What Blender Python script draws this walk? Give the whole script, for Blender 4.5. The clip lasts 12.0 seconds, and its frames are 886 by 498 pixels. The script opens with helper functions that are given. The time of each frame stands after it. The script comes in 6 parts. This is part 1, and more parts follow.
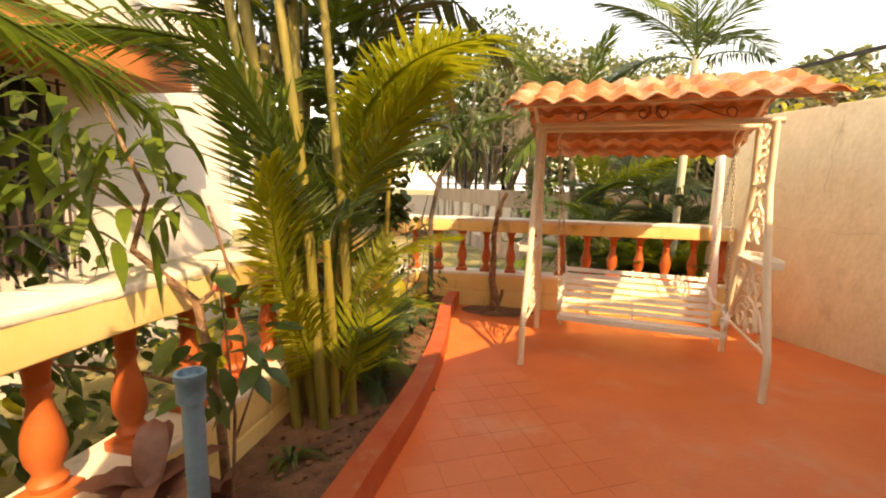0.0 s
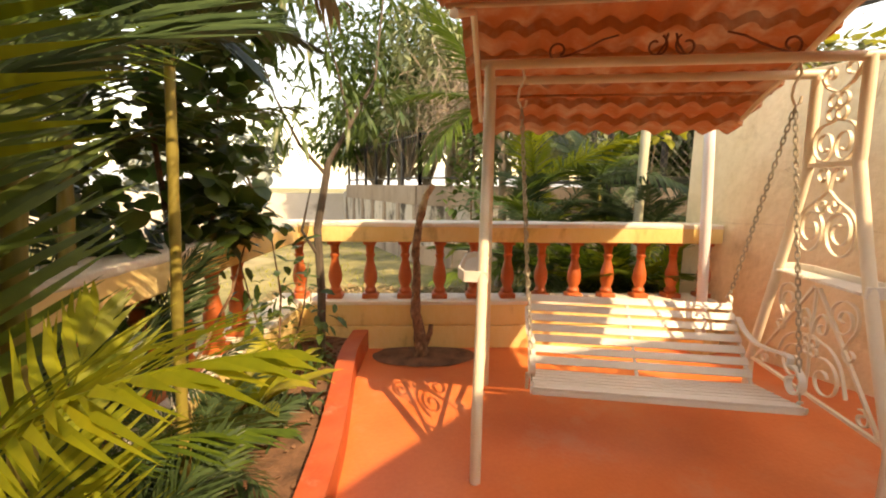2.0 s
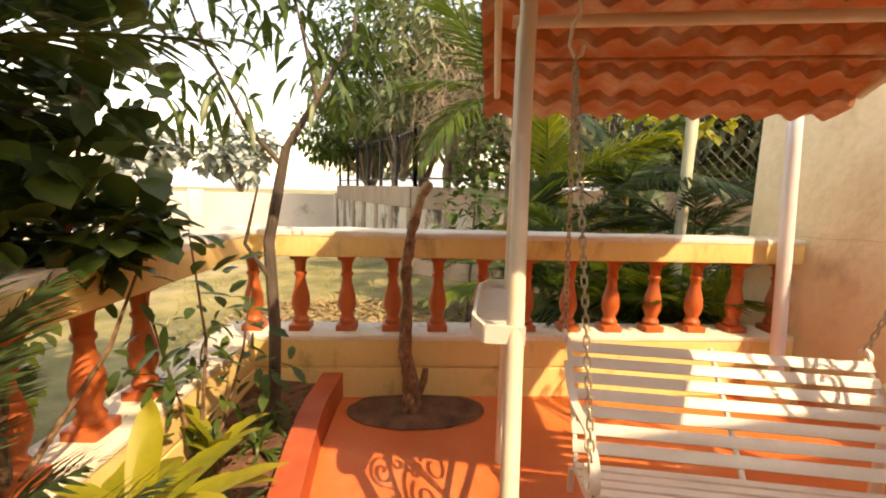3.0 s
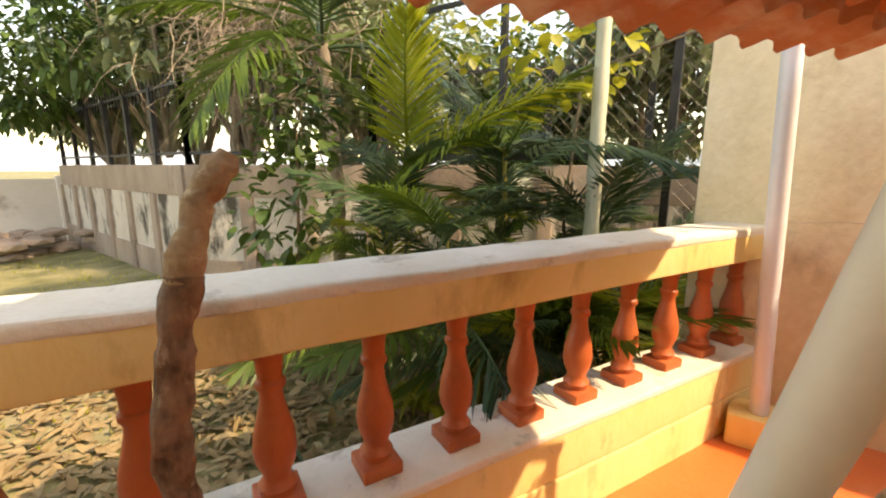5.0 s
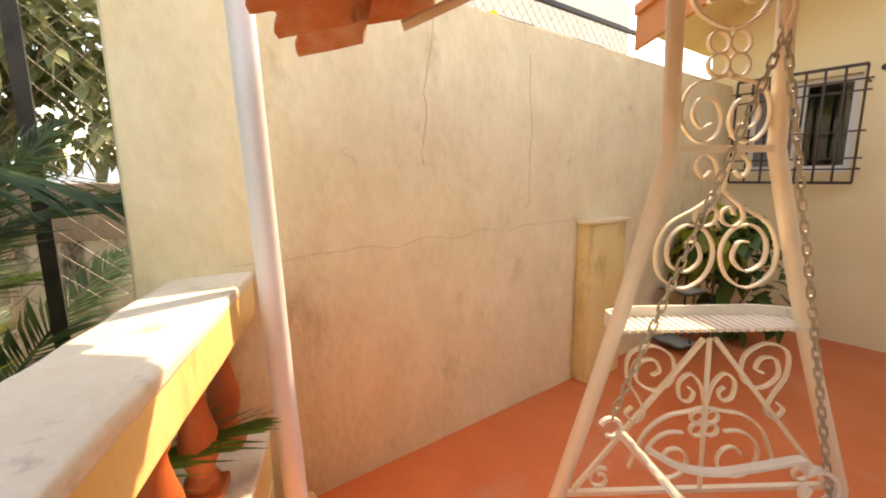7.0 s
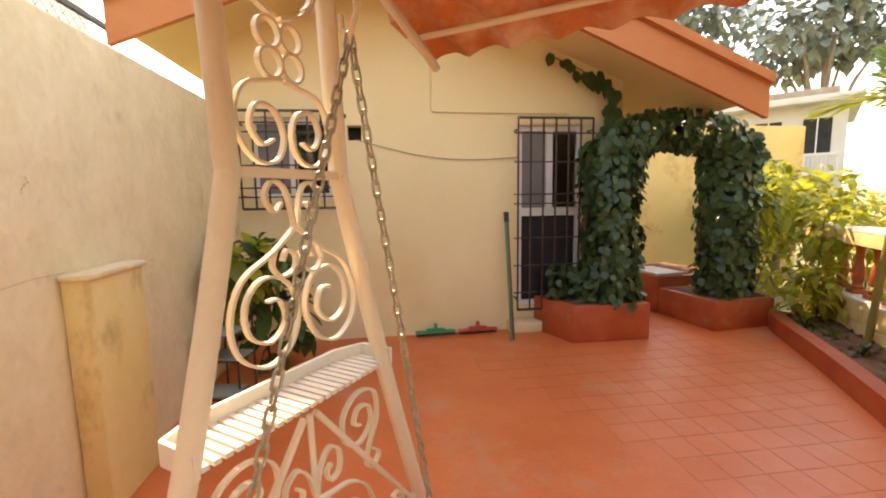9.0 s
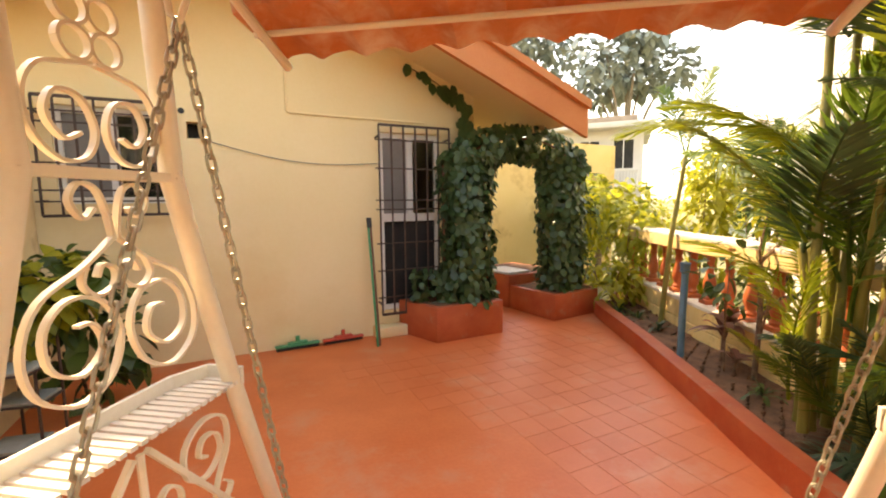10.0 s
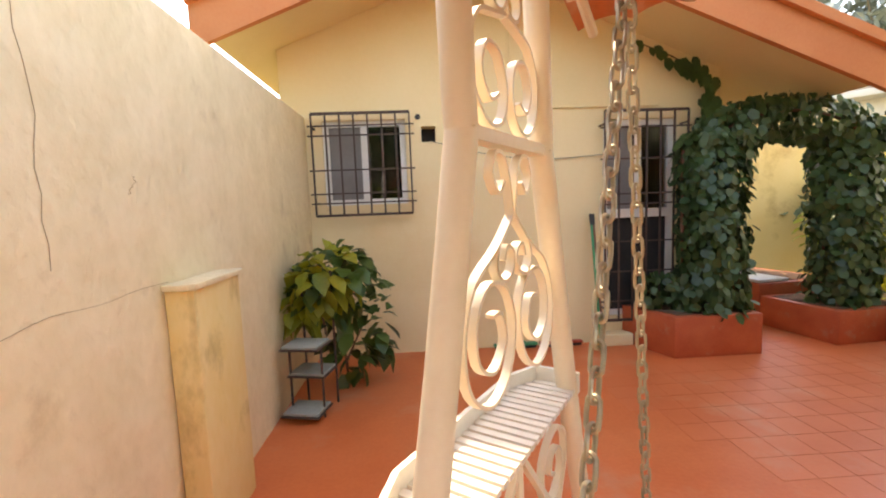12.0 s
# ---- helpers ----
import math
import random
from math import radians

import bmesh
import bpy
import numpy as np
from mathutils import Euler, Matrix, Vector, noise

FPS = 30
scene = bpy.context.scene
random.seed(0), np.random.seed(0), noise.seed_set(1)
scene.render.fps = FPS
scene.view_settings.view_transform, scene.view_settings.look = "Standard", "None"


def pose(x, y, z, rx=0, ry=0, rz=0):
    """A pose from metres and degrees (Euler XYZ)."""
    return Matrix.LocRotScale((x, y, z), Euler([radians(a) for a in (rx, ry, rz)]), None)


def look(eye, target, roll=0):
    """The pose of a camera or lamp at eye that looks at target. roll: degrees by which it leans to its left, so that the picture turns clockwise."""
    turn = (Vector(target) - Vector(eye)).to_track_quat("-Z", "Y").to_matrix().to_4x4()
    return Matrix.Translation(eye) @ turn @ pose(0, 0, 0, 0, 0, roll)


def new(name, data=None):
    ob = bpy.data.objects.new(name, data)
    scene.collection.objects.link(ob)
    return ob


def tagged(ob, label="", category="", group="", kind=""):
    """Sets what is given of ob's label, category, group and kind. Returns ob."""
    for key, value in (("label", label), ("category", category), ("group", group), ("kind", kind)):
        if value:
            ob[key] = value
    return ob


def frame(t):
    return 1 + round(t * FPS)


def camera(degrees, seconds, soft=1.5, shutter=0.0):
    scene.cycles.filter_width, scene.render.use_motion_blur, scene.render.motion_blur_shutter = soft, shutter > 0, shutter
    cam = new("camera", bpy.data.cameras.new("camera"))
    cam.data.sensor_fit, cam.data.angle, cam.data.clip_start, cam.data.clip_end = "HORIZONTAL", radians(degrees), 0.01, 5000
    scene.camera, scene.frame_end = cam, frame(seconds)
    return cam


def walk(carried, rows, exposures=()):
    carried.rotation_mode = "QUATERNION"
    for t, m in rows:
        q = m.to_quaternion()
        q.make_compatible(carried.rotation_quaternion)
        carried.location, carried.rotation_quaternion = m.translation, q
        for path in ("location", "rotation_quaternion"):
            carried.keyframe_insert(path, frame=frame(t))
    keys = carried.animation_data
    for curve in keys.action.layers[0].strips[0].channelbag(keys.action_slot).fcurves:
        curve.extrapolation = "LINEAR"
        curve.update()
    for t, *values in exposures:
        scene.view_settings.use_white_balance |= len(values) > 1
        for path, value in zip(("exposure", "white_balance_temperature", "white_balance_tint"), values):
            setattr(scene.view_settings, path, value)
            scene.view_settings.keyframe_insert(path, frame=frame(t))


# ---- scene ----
cam = camera(91.9, 12.0, soft=2.0)
PATH = [
    (0, (-0.594, 1.23, 1.499), (-0.04, 3.13, 1.212), 1.5),
    (0.5, (-0.517, 1.587, 1.483), (0.175, 3.444, 1.207), 0.1),
    (1, (-0.352, 1.984, 1.471), (0.458, 3.791, 1.186), 0.1),
    (1.5, (-0.175, 2.399, 1.471), (0.741, 4.153, 1.175), 0.6),
    (2, (0.018, 2.796, 1.431), (0.932, 4.551, 1.144), 0.8),
    (2.5, (0.237, 3.177, 1.409), (1.101, 4.96, 1.137), 1.7),
    (3, (0.407, 3.614, 1.404), (1.342, 5.361, 1.131), 1.6),
    (3.2, (0.449, 3.773, 1.391), (1.461, 5.478, 1.129), 1.5),
    (5, (1.132, 5.144, 1.423), (2.726, 6.295, 1.052), 0.2),
    (5.5, (1.385, 5.368, 1.469), (3.185, 6.128, 1.042), -1.0),
    (6, (1.681, 5.504, 1.491), (3.621, 5.641, 1.025), -0.5),
    (6.5, (2.0, 5.49, 1.522), (3.894, 5.037, 1.075), 0.6),
    (7, (2.24, 5.443, 1.491), (3.81, 4.251, 1.158), -0.4),
    (7.2, (2.316, 5.395, 1.493), (3.692, 3.976, 1.19), -0.5),
    (8.8, (2.599, 5.007, 1.511), (2.549, 3.022, 1.267), -1.0),
    (9, (2.589, 4.989, 1.512), (2.326, 3.021, 1.268), -0.9),
    (9.5, (2.587, 4.984, 1.511), (1.916, 3.115, 1.275), -0.3),
    (10, (2.573, 5.004, 1.512), (1.715, 3.211, 1.287), -0.5),
    (10.5, (2.584, 5.019, 1.522), (1.682, 3.241, 1.369), -0.9),
    (11, (2.604, 5.012, 1.505), (1.734, 3.215, 1.379), -1.2),
    (11.5, (2.754, 4.915, 1.473), (2.221, 2.995, 1.302), -1.2),
    (12, (2.986, 4.667, 1.461), (2.888, 2.679, 1.265), -2.2),
]
walk(cam, [(t, look(eye, target, roll)) for t, eye, target, roll in PATH],
     [(0.0, 2.17, 13800, 25), (1.5, 2.13, 12000, 20), (3.0, 1.98, 11200, 22), (5.0, 2.12, 9800, 17), (7.0, 2.32, 9800, 18), (9.5, 2.55, 10300, 19), (10.5, 2.7, 11000, 19), (12.0, 2.62, 8700, 18)])

# ---------- world and light ----------
SUN = Vector((0.20, -0.96, 1.0)).normalized()
world = bpy.data.worlds.new("sky")
scene.world = world
world.use_nodes = True
wn = world.node_tree
sky = wn.nodes.new("ShaderNodeTexSky")
sky.sky_type, sky.sun_disc = "NISHITA", False
sky.sun_elevation = math.asin(SUN.z)
sky.sun_rotation = math.atan2(SUN.x, SUN.y)
sky.air_density, sky.dust_density = 1.2, 1.0
wn.links.new(sky.outputs[0], wn.nodes["Background"].inputs[0])
wn.nodes["Background"].inputs[1].default_value = 0.15
lamp = bpy.data.lights.new("sun", "SUN")
lamp.energy, lamp.angle, lamp.color = 1.6, radians(0.6), (1.0, 0.93, 0.80)
sun = new("sun", lamp)
sun.matrix_world = look(SUN * 20, (0, 0, 0))


# ---------- materials ----------
def material(name, a, b, rough=0.7, scale=6.0, fine=60.0, bump=0.15, metal=0.0, stain=None, stain_scale=2.0, stain_at=0.6,
             stretch=(1, 1, 1), per_object=0.0, island=0.0, spec=0.5, through_light=0.0, wide=0.12, in_place=False):
    """Two-scale procedural surface: colour a to b, an optional third stain colour, bump of the grain."""
    m = bpy.data.materials.new(name)
    m.use_nodes = True
    t = m.node_tree
    N, L = t.nodes, t.links
    p = N["Principled BSDF"]
    co = N.new("ShaderNodeTexCoord")
    mp = N.new("ShaderNodeMapping")
    mp.inputs["Scale"].default_value = stretch
    if in_place:
        L.new(N.new("ShaderNodeNewGeometry").outputs["Position"], mp.inputs[0])
    else:
        L.new(co.outputs["Object"], mp.inputs[0])
    n1 = N.new("ShaderNodeTexNoise"); n1.inputs["Scale"].default_value = scale; n1.inputs["Detail"].default_value = 6
    n2 = N.new("ShaderNodeTexNoise"); n2.inputs["Scale"].default_value = fine; n2.inputs["Detail"].default_value = 4
    L.new(mp.outputs[0], n1.inputs["Vector"]); L.new(mp.outputs[0], n2.inputs["Vector"])
    add = N.new("ShaderNodeMath"); add.operation = "MULTIPLY_ADD"
    add.inputs[1].default_value = 0.35
    L.new(n2.outputs[0], add.inputs[0]); L.new(n1.outputs[0], add.inputs[2])
    last = add.outputs[0]
    if per_object:
        oi = N.new("ShaderNodeObjectInfo")
        k = N.new("ShaderNodeMath"); k.operation = "MULTIPLY_ADD"; k.inputs[1].default_value = per_object
        L.new(oi.outputs["Random"], k.inputs[0]); L.new(last, k.inputs[2])
        last = k.outputs[0]
    if island:
        ge = N.new("ShaderNodeNewGeometry")
        k = N.new("ShaderNodeMath"); k.operation = "MULTIPLY_ADD"; k.inputs[1].default_value = island
        L.new(ge.outputs["Random Per Island"], k.inputs[0]); L.new(last, k.inputs[2])
        last = k.outputs[0]
    ramp = N.new("ShaderNodeValToRGB")
    lo = 0.45
    ramp.color_ramp.elements[0].position = lo
    ramp.color_ramp.elements[1].position = 0.92 + 0.5 * (per_object + island)
    if per_object + island:
        ramp.color_ramp.elements[1].position = min(1.0, 0.92 + 0.5 * (per_object + island))
    ramp.color_ramp.elements[0].color = (*a, 1); ramp.color_ramp.elements[1].color = (*b, 1)
    L.new(last, ramp.inputs[0])
    col = ramp.outputs[0]
    if stain:
        n3 = N.new("ShaderNodeTexNoise"); n3.inputs["Scale"].default_value = stain_scale; n3.inputs["Detail"].default_value = 8
        n3.inputs["Roughness"].default_value = 0.65
        L.new(mp.outputs[0], n3.inputs["Vector"])
        r3 = N.new("ShaderNodeMapRange")
        r3.inputs["From Min"].default_value = stain_at; r3.inputs["From Max"].default_value = stain_at + wide
        L.new(n3.outputs[0], r3.inputs["Value"])
        mix = N.new("ShaderNodeMix"); mix.data_type = "RGBA"
        L.new(r3.outputs[0], mix.inputs["Factor"])
        L.new(col, mix.inputs["A"]); mix.inputs["B"].default_value = (*stain, 1)
        col = mix.outputs["Result"]
    L.new(col, p.inputs["Base Color"])
    p.inputs["Roughness"].default_value = rough
    p.inputs["Metallic"].default_value = metal
    p.inputs["Specular IOR Level"].default_value = spec
    if bump:
        bp = N.new("ShaderNodeBump"); bp.inputs["Strength"].default_value = bump; bp.inputs["Distance"].default_value = 0.02
        L.new(add.outputs[0], bp.inputs["Height"]); L.new(bp.outputs[0], p.inputs["Normal"])
    if through_light:
        tr = N.new("ShaderNodeBsdfTranslucent")
        L.new(col, tr.inputs[0])
        ms = N.new("ShaderNodeMixShader"); ms.inputs[0].default_value = through_light
        L.new(p.outputs[0], ms.inputs[1]); L.new(tr.outputs[0], ms.inputs[2])
        L.new(ms.outputs[0], N["Material Output"].inputs[0])
    return m


RED_FLOOR = material("red_oxide_floor", (0.66, 0.145, 0.042), (0.76, 0.20, 0.07), 0.42, 2.5, 40, 0.14, stain=(0.66, 0.27, 0.15), stain_scale=1.6, stain_at=0.54, wide=0.2)
RED_TILE = material("red_painted_tile", (0.66, 0.15, 0.048), (0.75, 0.20, 0.075), 0.42, 2.0, 50, 0.08, per_object=0.2, stain=(0.70, 0.30, 0.17), stain_scale=1.6, stain_at=0.54, wide=0.2, in_place=True)
RED_KERB = material("red_kerb_paint", (0.42, 0.07, 0.025), (0.52, 0.12, 0.045), 0.55, 5, 60, 0.15, stain=(0.42, 0.20, 0.12), stain_scale=4, stain_at=0.6)
CREAM = material("cream_wall_plaster", (0.76, 0.625, 0.38), (0.86, 0.725, 0.48), 0.9, 6.0, 24, 0.9, stain=(0.50, 0.36, 0.20), stain_scale=2.6, stain_at=0.60, wide=0.22, stretch=(1, 1, 0.75))
HOUSE = material("yellow_house_paint", (0.79, 0.62, 0.34), (0.83, 0.67, 0.40), 0.8, 1.2, 30, 0.12, stain=(0.74, 0.54, 0.27), stain_scale=0.7, stain_at=0.55, wide=0.25)
OCHRE_WALL = material("ochre_wall_paint", (0.74, 0.50, 0.18), (0.80, 0.57, 0.24), 0.85, 1.4, 30, 0.2, stain=(0.50, 0.27, 0.08), stain_scale=1.2, stain_at=0.55, wide=0.2)
OCHRE = material("stained_ochre_paint", (0.76, 0.54, 0.20), (0.82, 0.63, 0.31), 0.85, 2.5, 30, 0.4, stain=(0.36, 0.21, 0.07), stain_scale=3.2, stain_at=0.55, wide=0.2, stretch=(1, 1, 0.5))
BALUSTER = material("terracotta_paint", (0.40, 0.085, 0.025), (0.54, 0.13, 0.04), 0.5, 6, 60, 0.2, per_object=0.15, stain=(0.28, 0.06, 0.025), stain_scale=5, stain_at=0.56, wide=0.2, in_place=True)
WHITE = material("chipped_white_enamel", (0.70, 0.65, 0.55), (0.80, 0.76, 0.67), 0.4, 4, 60, 0.08, stain=(0.22, 0.14, 0.08), stain_scale=16, stain_at=0.72, wide=0.03)
CREAM_METAL = material("cream_enamel_metal", (0.74, 0.64, 0.47), (0.82, 0.73, 0.57), 0.45, 5, 60, 0.1, stain=(0.28, 0.16, 0.08), stain_scale=11, stain_at=0.71, wide=0.03)
CHAIN = material("galvanised_chain", (0.34, 0.30, 0.22), (0.52, 0.46, 0.34), 0.45, 20, 90, 0.1, metal=0.6)
RUSTIRON = material("brown_painted_iron", (0.16, 0.055, 0.035), (0.24, 0.09, 0.05), 0.55, 10, 90, 0.15)
ROOFTILE = material("terracotta_sheet", (0.52, 0.19, 0.08), (0.60, 0.27, 0.13), 0.8, 4, 40, 0.25, stain=(0.66, 0.48, 0.35), stain_scale=3.5, stain_at=0.47, wide=0.2, through_light=0.26)
EAVE = material("orange_fascia", (0.56, 0.17, 0.055), (0.62, 0.22, 0.08), 0.7, 2, 40, 0.1)
PIPE_WHITE = material("white_pvc", (0.66, 0.66, 0.66), (0.74, 0.74, 0.74), 0.35, 3, 50, 0.02, stain=(0.62, 0.56, 0.46), stain_scale=4, stain_at=0.62)
PIPE_BLUE = material("faded_blue_paint", (0.07, 0.18, 0.25), (0.17, 0.30, 0.36), 0.6, 8, 60, 0.15, stain=(0.26, 0.24, 0.20), stain_scale=9, stain_at=0.62)
SOIL = material("garden_soil", (0.08, 0.040, 0.022), (0.24, 0.12, 0.065), 0.95, 9, 60, 0.9)
DRYSOIL = material("leaf_litter", (0.14, 0.085, 0.045), (0.34, 0.24, 0.14), 0.95, 7, 45, 0.8)
LAWN = material("dry_lawn", (0.10, 0.10, 0.03), (0.30, 0.26, 0.11), 0.95, 2.0, 40, 0.6, stain=(0.36, 0.30, 0.18), stain_scale=0.6, stain_at=0.52, wide=0.2)
BARK = material("brown_bark", (0.07, 0.038, 0.022), (0.34, 0.20, 0.115), 0.9, 26, 80, 1.0, stretch=(1, 1, 0.6), stain=(0.42, 0.31, 0.21), stain_scale=24, stain_at=0.58)
GREYBARK = material("grey_bark", (0.16, 0.12, 0.085), (0.30, 0.24, 0.17), 0.9, 9, 60, 0.6, stretch=(1, 1, 0.4))
DARKBARK = material("dark_grey_bark", (0.05, 0.04, 0.03), (0.15, 0.12, 0.09), 0.9, 12, 70, 0.7, stretch=(1, 1, 0.4))
CUTWOOD = material("pale_cut_wood", (0.24, 0.14, 0.07), (0.52, 0.36, 0.20), 0.9, 16, 70, 0.9, stain=(0.60, 0.47, 0.30), stain_scale=18, stain_at=0.56)
PALEBARK = material("pale_palm_trunk", (0.40, 0.42, 0.28), (0.58, 0.58, 0.44), 0.7, 6, 50, 0.2, stretch=(1, 1, 0.25))
CANE = material("yellow_green_cane", (0.10, 0.12, 0.03), (0.27, 0.22, 0.05), 0.5, 5, 40, 0.15, stretch=(1, 1, 0.2), per_object=0.3)
# one palm leaf in three tones: PALM_Y has sunlight painted in, PALM_D shade
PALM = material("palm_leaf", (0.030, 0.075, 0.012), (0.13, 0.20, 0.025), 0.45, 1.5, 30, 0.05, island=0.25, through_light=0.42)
PALM_Y = material("sunlight_painted_palm_leaf", (0.12, 0.19, 0.016), (0.38, 0.40, 0.04), 0.42, 1.5, 30, 0.05, island=0.25, through_light=0.55)
PALM_D = material("shade_dark_palm_leaf", (0.018, 0.045, 0.018), (0.07, 0.12, 0.045), 0.4, 1.5, 30, 0.05, island=0.3, through_light=0.25)
PALM_B = material("dry_palm_leaf", (0.22, 0.14, 0.06), (0.38, 0.28, 0.14), 0.8, 3, 30, 0.1, island=0.3, through_light=0.2)
LEAF = material("shrub_leaf", (0.022, 0.06, 0.014), (0.09, 0.15, 0.03), 0.4, 2, 30, 0.05, island=0.35, through_light=0.3)
LEAF_Y = material("lime_leaf", (0.16, 0.22, 0.02), (0.44, 0.42, 0.05), 0.45, 2, 30, 0.05, island=0.35, through_light=0.5)
IVY = material("ivy_leaf", (0.014, 0.040, 0.013), (0.05, 0.10, 0.028), 0.42, 2, 30, 0.05, island=0.4, through_light=0.15)
BRONZE = material("bronze_leaf", (0.16, 0.06, 0.04), (0.30, 0.14, 0.09), 0.45, 4, 40, 0.05, island=0.3, through_light=0.25)
# aerial haze is painted into these two leaf colours, paler and greyer with distance
FARLEAF = material("haze_tinted_tree_leaf", (0.10, 0.14, 0.06), (0.26, 0.29, 0.15), 0.7, 1, 12, 0.1, island=0.35, through_light=0.2)
HAZELEAF = material("haze_painted_tree_leaf", (0.16, 0.20, 0.18), (0.30, 0.34, 0.30), 0.8, 1, 8, 0.0, island=0.3)
IRON = material("black_iron", (0.012, 0.012, 0.014), (0.04, 0.038, 0.036), 0.5, 10, 80, 0.1)
GRILLE = material("rusty_grille", (0.035, 0.020, 0.016), (0.09, 0.05, 0.035), 0.6, 12, 90, 0.15)
UPVC = material("white_window_frame", (0.70, 0.68, 0.63), (0.78, 0.76, 0.72), 0.35, 3, 60, 0.02)
# near-black colour paints in the darkness of unlit rooms and openings
UNLIT_BLACK = material("unlit_interior_black", (0.012, 0.011, 0.010), (0.03, 0.026, 0.022), 0.9, 3, 30, 0.0)
CURTAIN = material("grey_window_film", (0.16, 0.15, 0.14), (0.22, 0.20, 0.19), 0.5, 3, 40, 0.05)
OLDWALL = material("mouldy_compound_wall", (0.46, 0.41, 0.33), (0.60, 0.54, 0.44), 0.95, 1.8, 25, 0.5, stain=(0.075, 0.062, 0.045), stain_scale=2.4, stain_at=0.50, wide=0.12, stretch=(1, 1, 0.5))
BARECONC = material("brown_weathered_concrete", (0.26, 0.19, 0.14), (0.40, 0.31, 0.23), 0.95, 2.5, 30, 0.5, stain=(0.10, 0.075, 0.055), stain_scale=2.0, stain_at=0.6, stretch=(1, 1, 0.4))
PALEWALL = material("pale_far_wall", (0.56, 0.50, 0.42), (0.68, 0.62, 0.54), 0.9, 1, 20, 0.2, stain=(0.38, 0.32, 0.25), stain_scale=1.2, stain_at=0.6)
FARHOUSE = material("cream_far_house", (0.50, 0.46, 0.41), (0.58, 0.55, 0.50), 0.85, 0.8, 15, 0.1, stain=(0.36, 0.29, 0.21), stain_scale=0.8, stain_at=0.62)
WHITEHOUSE = material("white_neighbour_wall", (0.72, 0.68, 0.60), (0.80, 0.76, 0.70), 0.85, 0.8, 20, 0.1, stain=(0.55, 0.48, 0.38), stain_scale=0.7, stain_at=0.62)
GREEN_PL = material("green_plastic", (0.02, 0.24, 0.10), (0.04, 0.32, 0.15), 0.4, 6, 60, 0.03)
RED_PL = material("red_plastic", (0.48, 0.05, 0.03), (0.58, 0.09, 0.05), 0.4, 6, 60, 0.03)
BLACK_PL = material("black_rubber", (0.015, 0.015, 0.015), (0.04, 0.04, 0.04), 0.6, 6, 60, 0.05)
POT = material("cement_pot", (0.22, 0.24, 0.20), (0.36, 0.36, 0.31), 0.9, 6, 50, 0.3)
MARBLE = material("pale_stone_slab", (0.56, 0.56, 0.54), (0.70, 0.70, 0.68), 0.3, 3, 40, 0.03)
FLOWER = material("pale_yellow_petal", (0.70, 0.60, 0.16), (0.80, 0.74, 0.34), 0.6, 5, 40, 0.0, through_light=0.3)
FLOWER_R = material("coral_petal", (0.60, 0.10, 0.05), (0.70, 0.22, 0.12), 0.6, 5, 40, 0.0, through_light=0.3)
WIRE = material("grey_cable", (0.20, 0.17, 0.14), (0.30, 0.26, 0.21), 0.7, 6, 60, 0.05)
TWIG = material("dry_twig", (0.26, 0.19, 0.14), (0.46, 0.37, 0.28), 0.95, 8, 60, 0.3)


def glass_material():
    m = bpy.data.materials.new("window_glass")
    m.use_nodes = True
    p = m.node_tree.nodes["Principled BSDF"]
    p.inputs["Base Color"].default_value = (0.75, 0.8, 0.8, 1)
    p.inputs["Roughness"].default_value = 0.03
    p.inputs["Transmission Weight"].default_value = 1.0
    return m


GLASS = glass_material()


# ---------- mesh helpers ----------
def mesh_of(name, bm, mat, smooth=True):
    me = bpy.data.meshes.new(name)
    bm.to_mesh(me)
    bm.free()
    me.materials.append(mat)
    if smooth:
        me.polygons.foreach_set("use_smooth", [True] * len(me.polygons))
        me.set_sharp_from_angle(angle=radians(38))
    return me


def part(name, bm, mat, parent, label="", m=None):
    """One mesh object under a thing or under a part; bm may be a bmesh or a ready mesh."""
    me = bm if isinstance(bm, bpy.types.Mesh) else mesh_of(name, bm, mat)
    ob = new(name, me)
    ob.parent = parent
    if m is not None:
        ob.matrix_basis = m
    return tagged(ob, label)


def thing(name, m, label, category, group=""):
    ob = new(name)
    ob.empty_display_size = 0.1
    ob.matrix_basis = m
    return tagged(ob, label, category, group)


def single(name, bm, mat, m, label, category, group="", kind=""):
    me = bm if isinstance(bm, bpy.types.Mesh) else mesh_of(name, bm, mat)
    ob = new(name, me)
    ob.matrix_basis = m
    return tagged(ob, label, category, group, kind)


def box(x0, x1, y0, y1, z0, z1, bevel=0.0, bm=None, seg=2):
    b = bmesh.new()
    bmesh.ops.create_cube(b, size=1)
    for v in b.verts:
        v.co = Vector((x0 + (v.co.x + .5) * (x1 - x0), y0 + (v.co.y + .5) * (y1 - y0), z0 + (v.co.z + .5) * (z1 - z0)))
    if bevel:
        bmesh.ops.bevel(b, geom=list(b.edges), offset=bevel, segments=seg, profile=0.5, affect="EDGES")
    return join(bm, b)


def join(bm, b):
    if bm is None:
        return b
    me = bpy.data.meshes.new("tmp")
    b.to_mesh(me)
    b.free()
    bm.from_mesh(me)
    bpy.data.meshes.remove(me)
    return bm


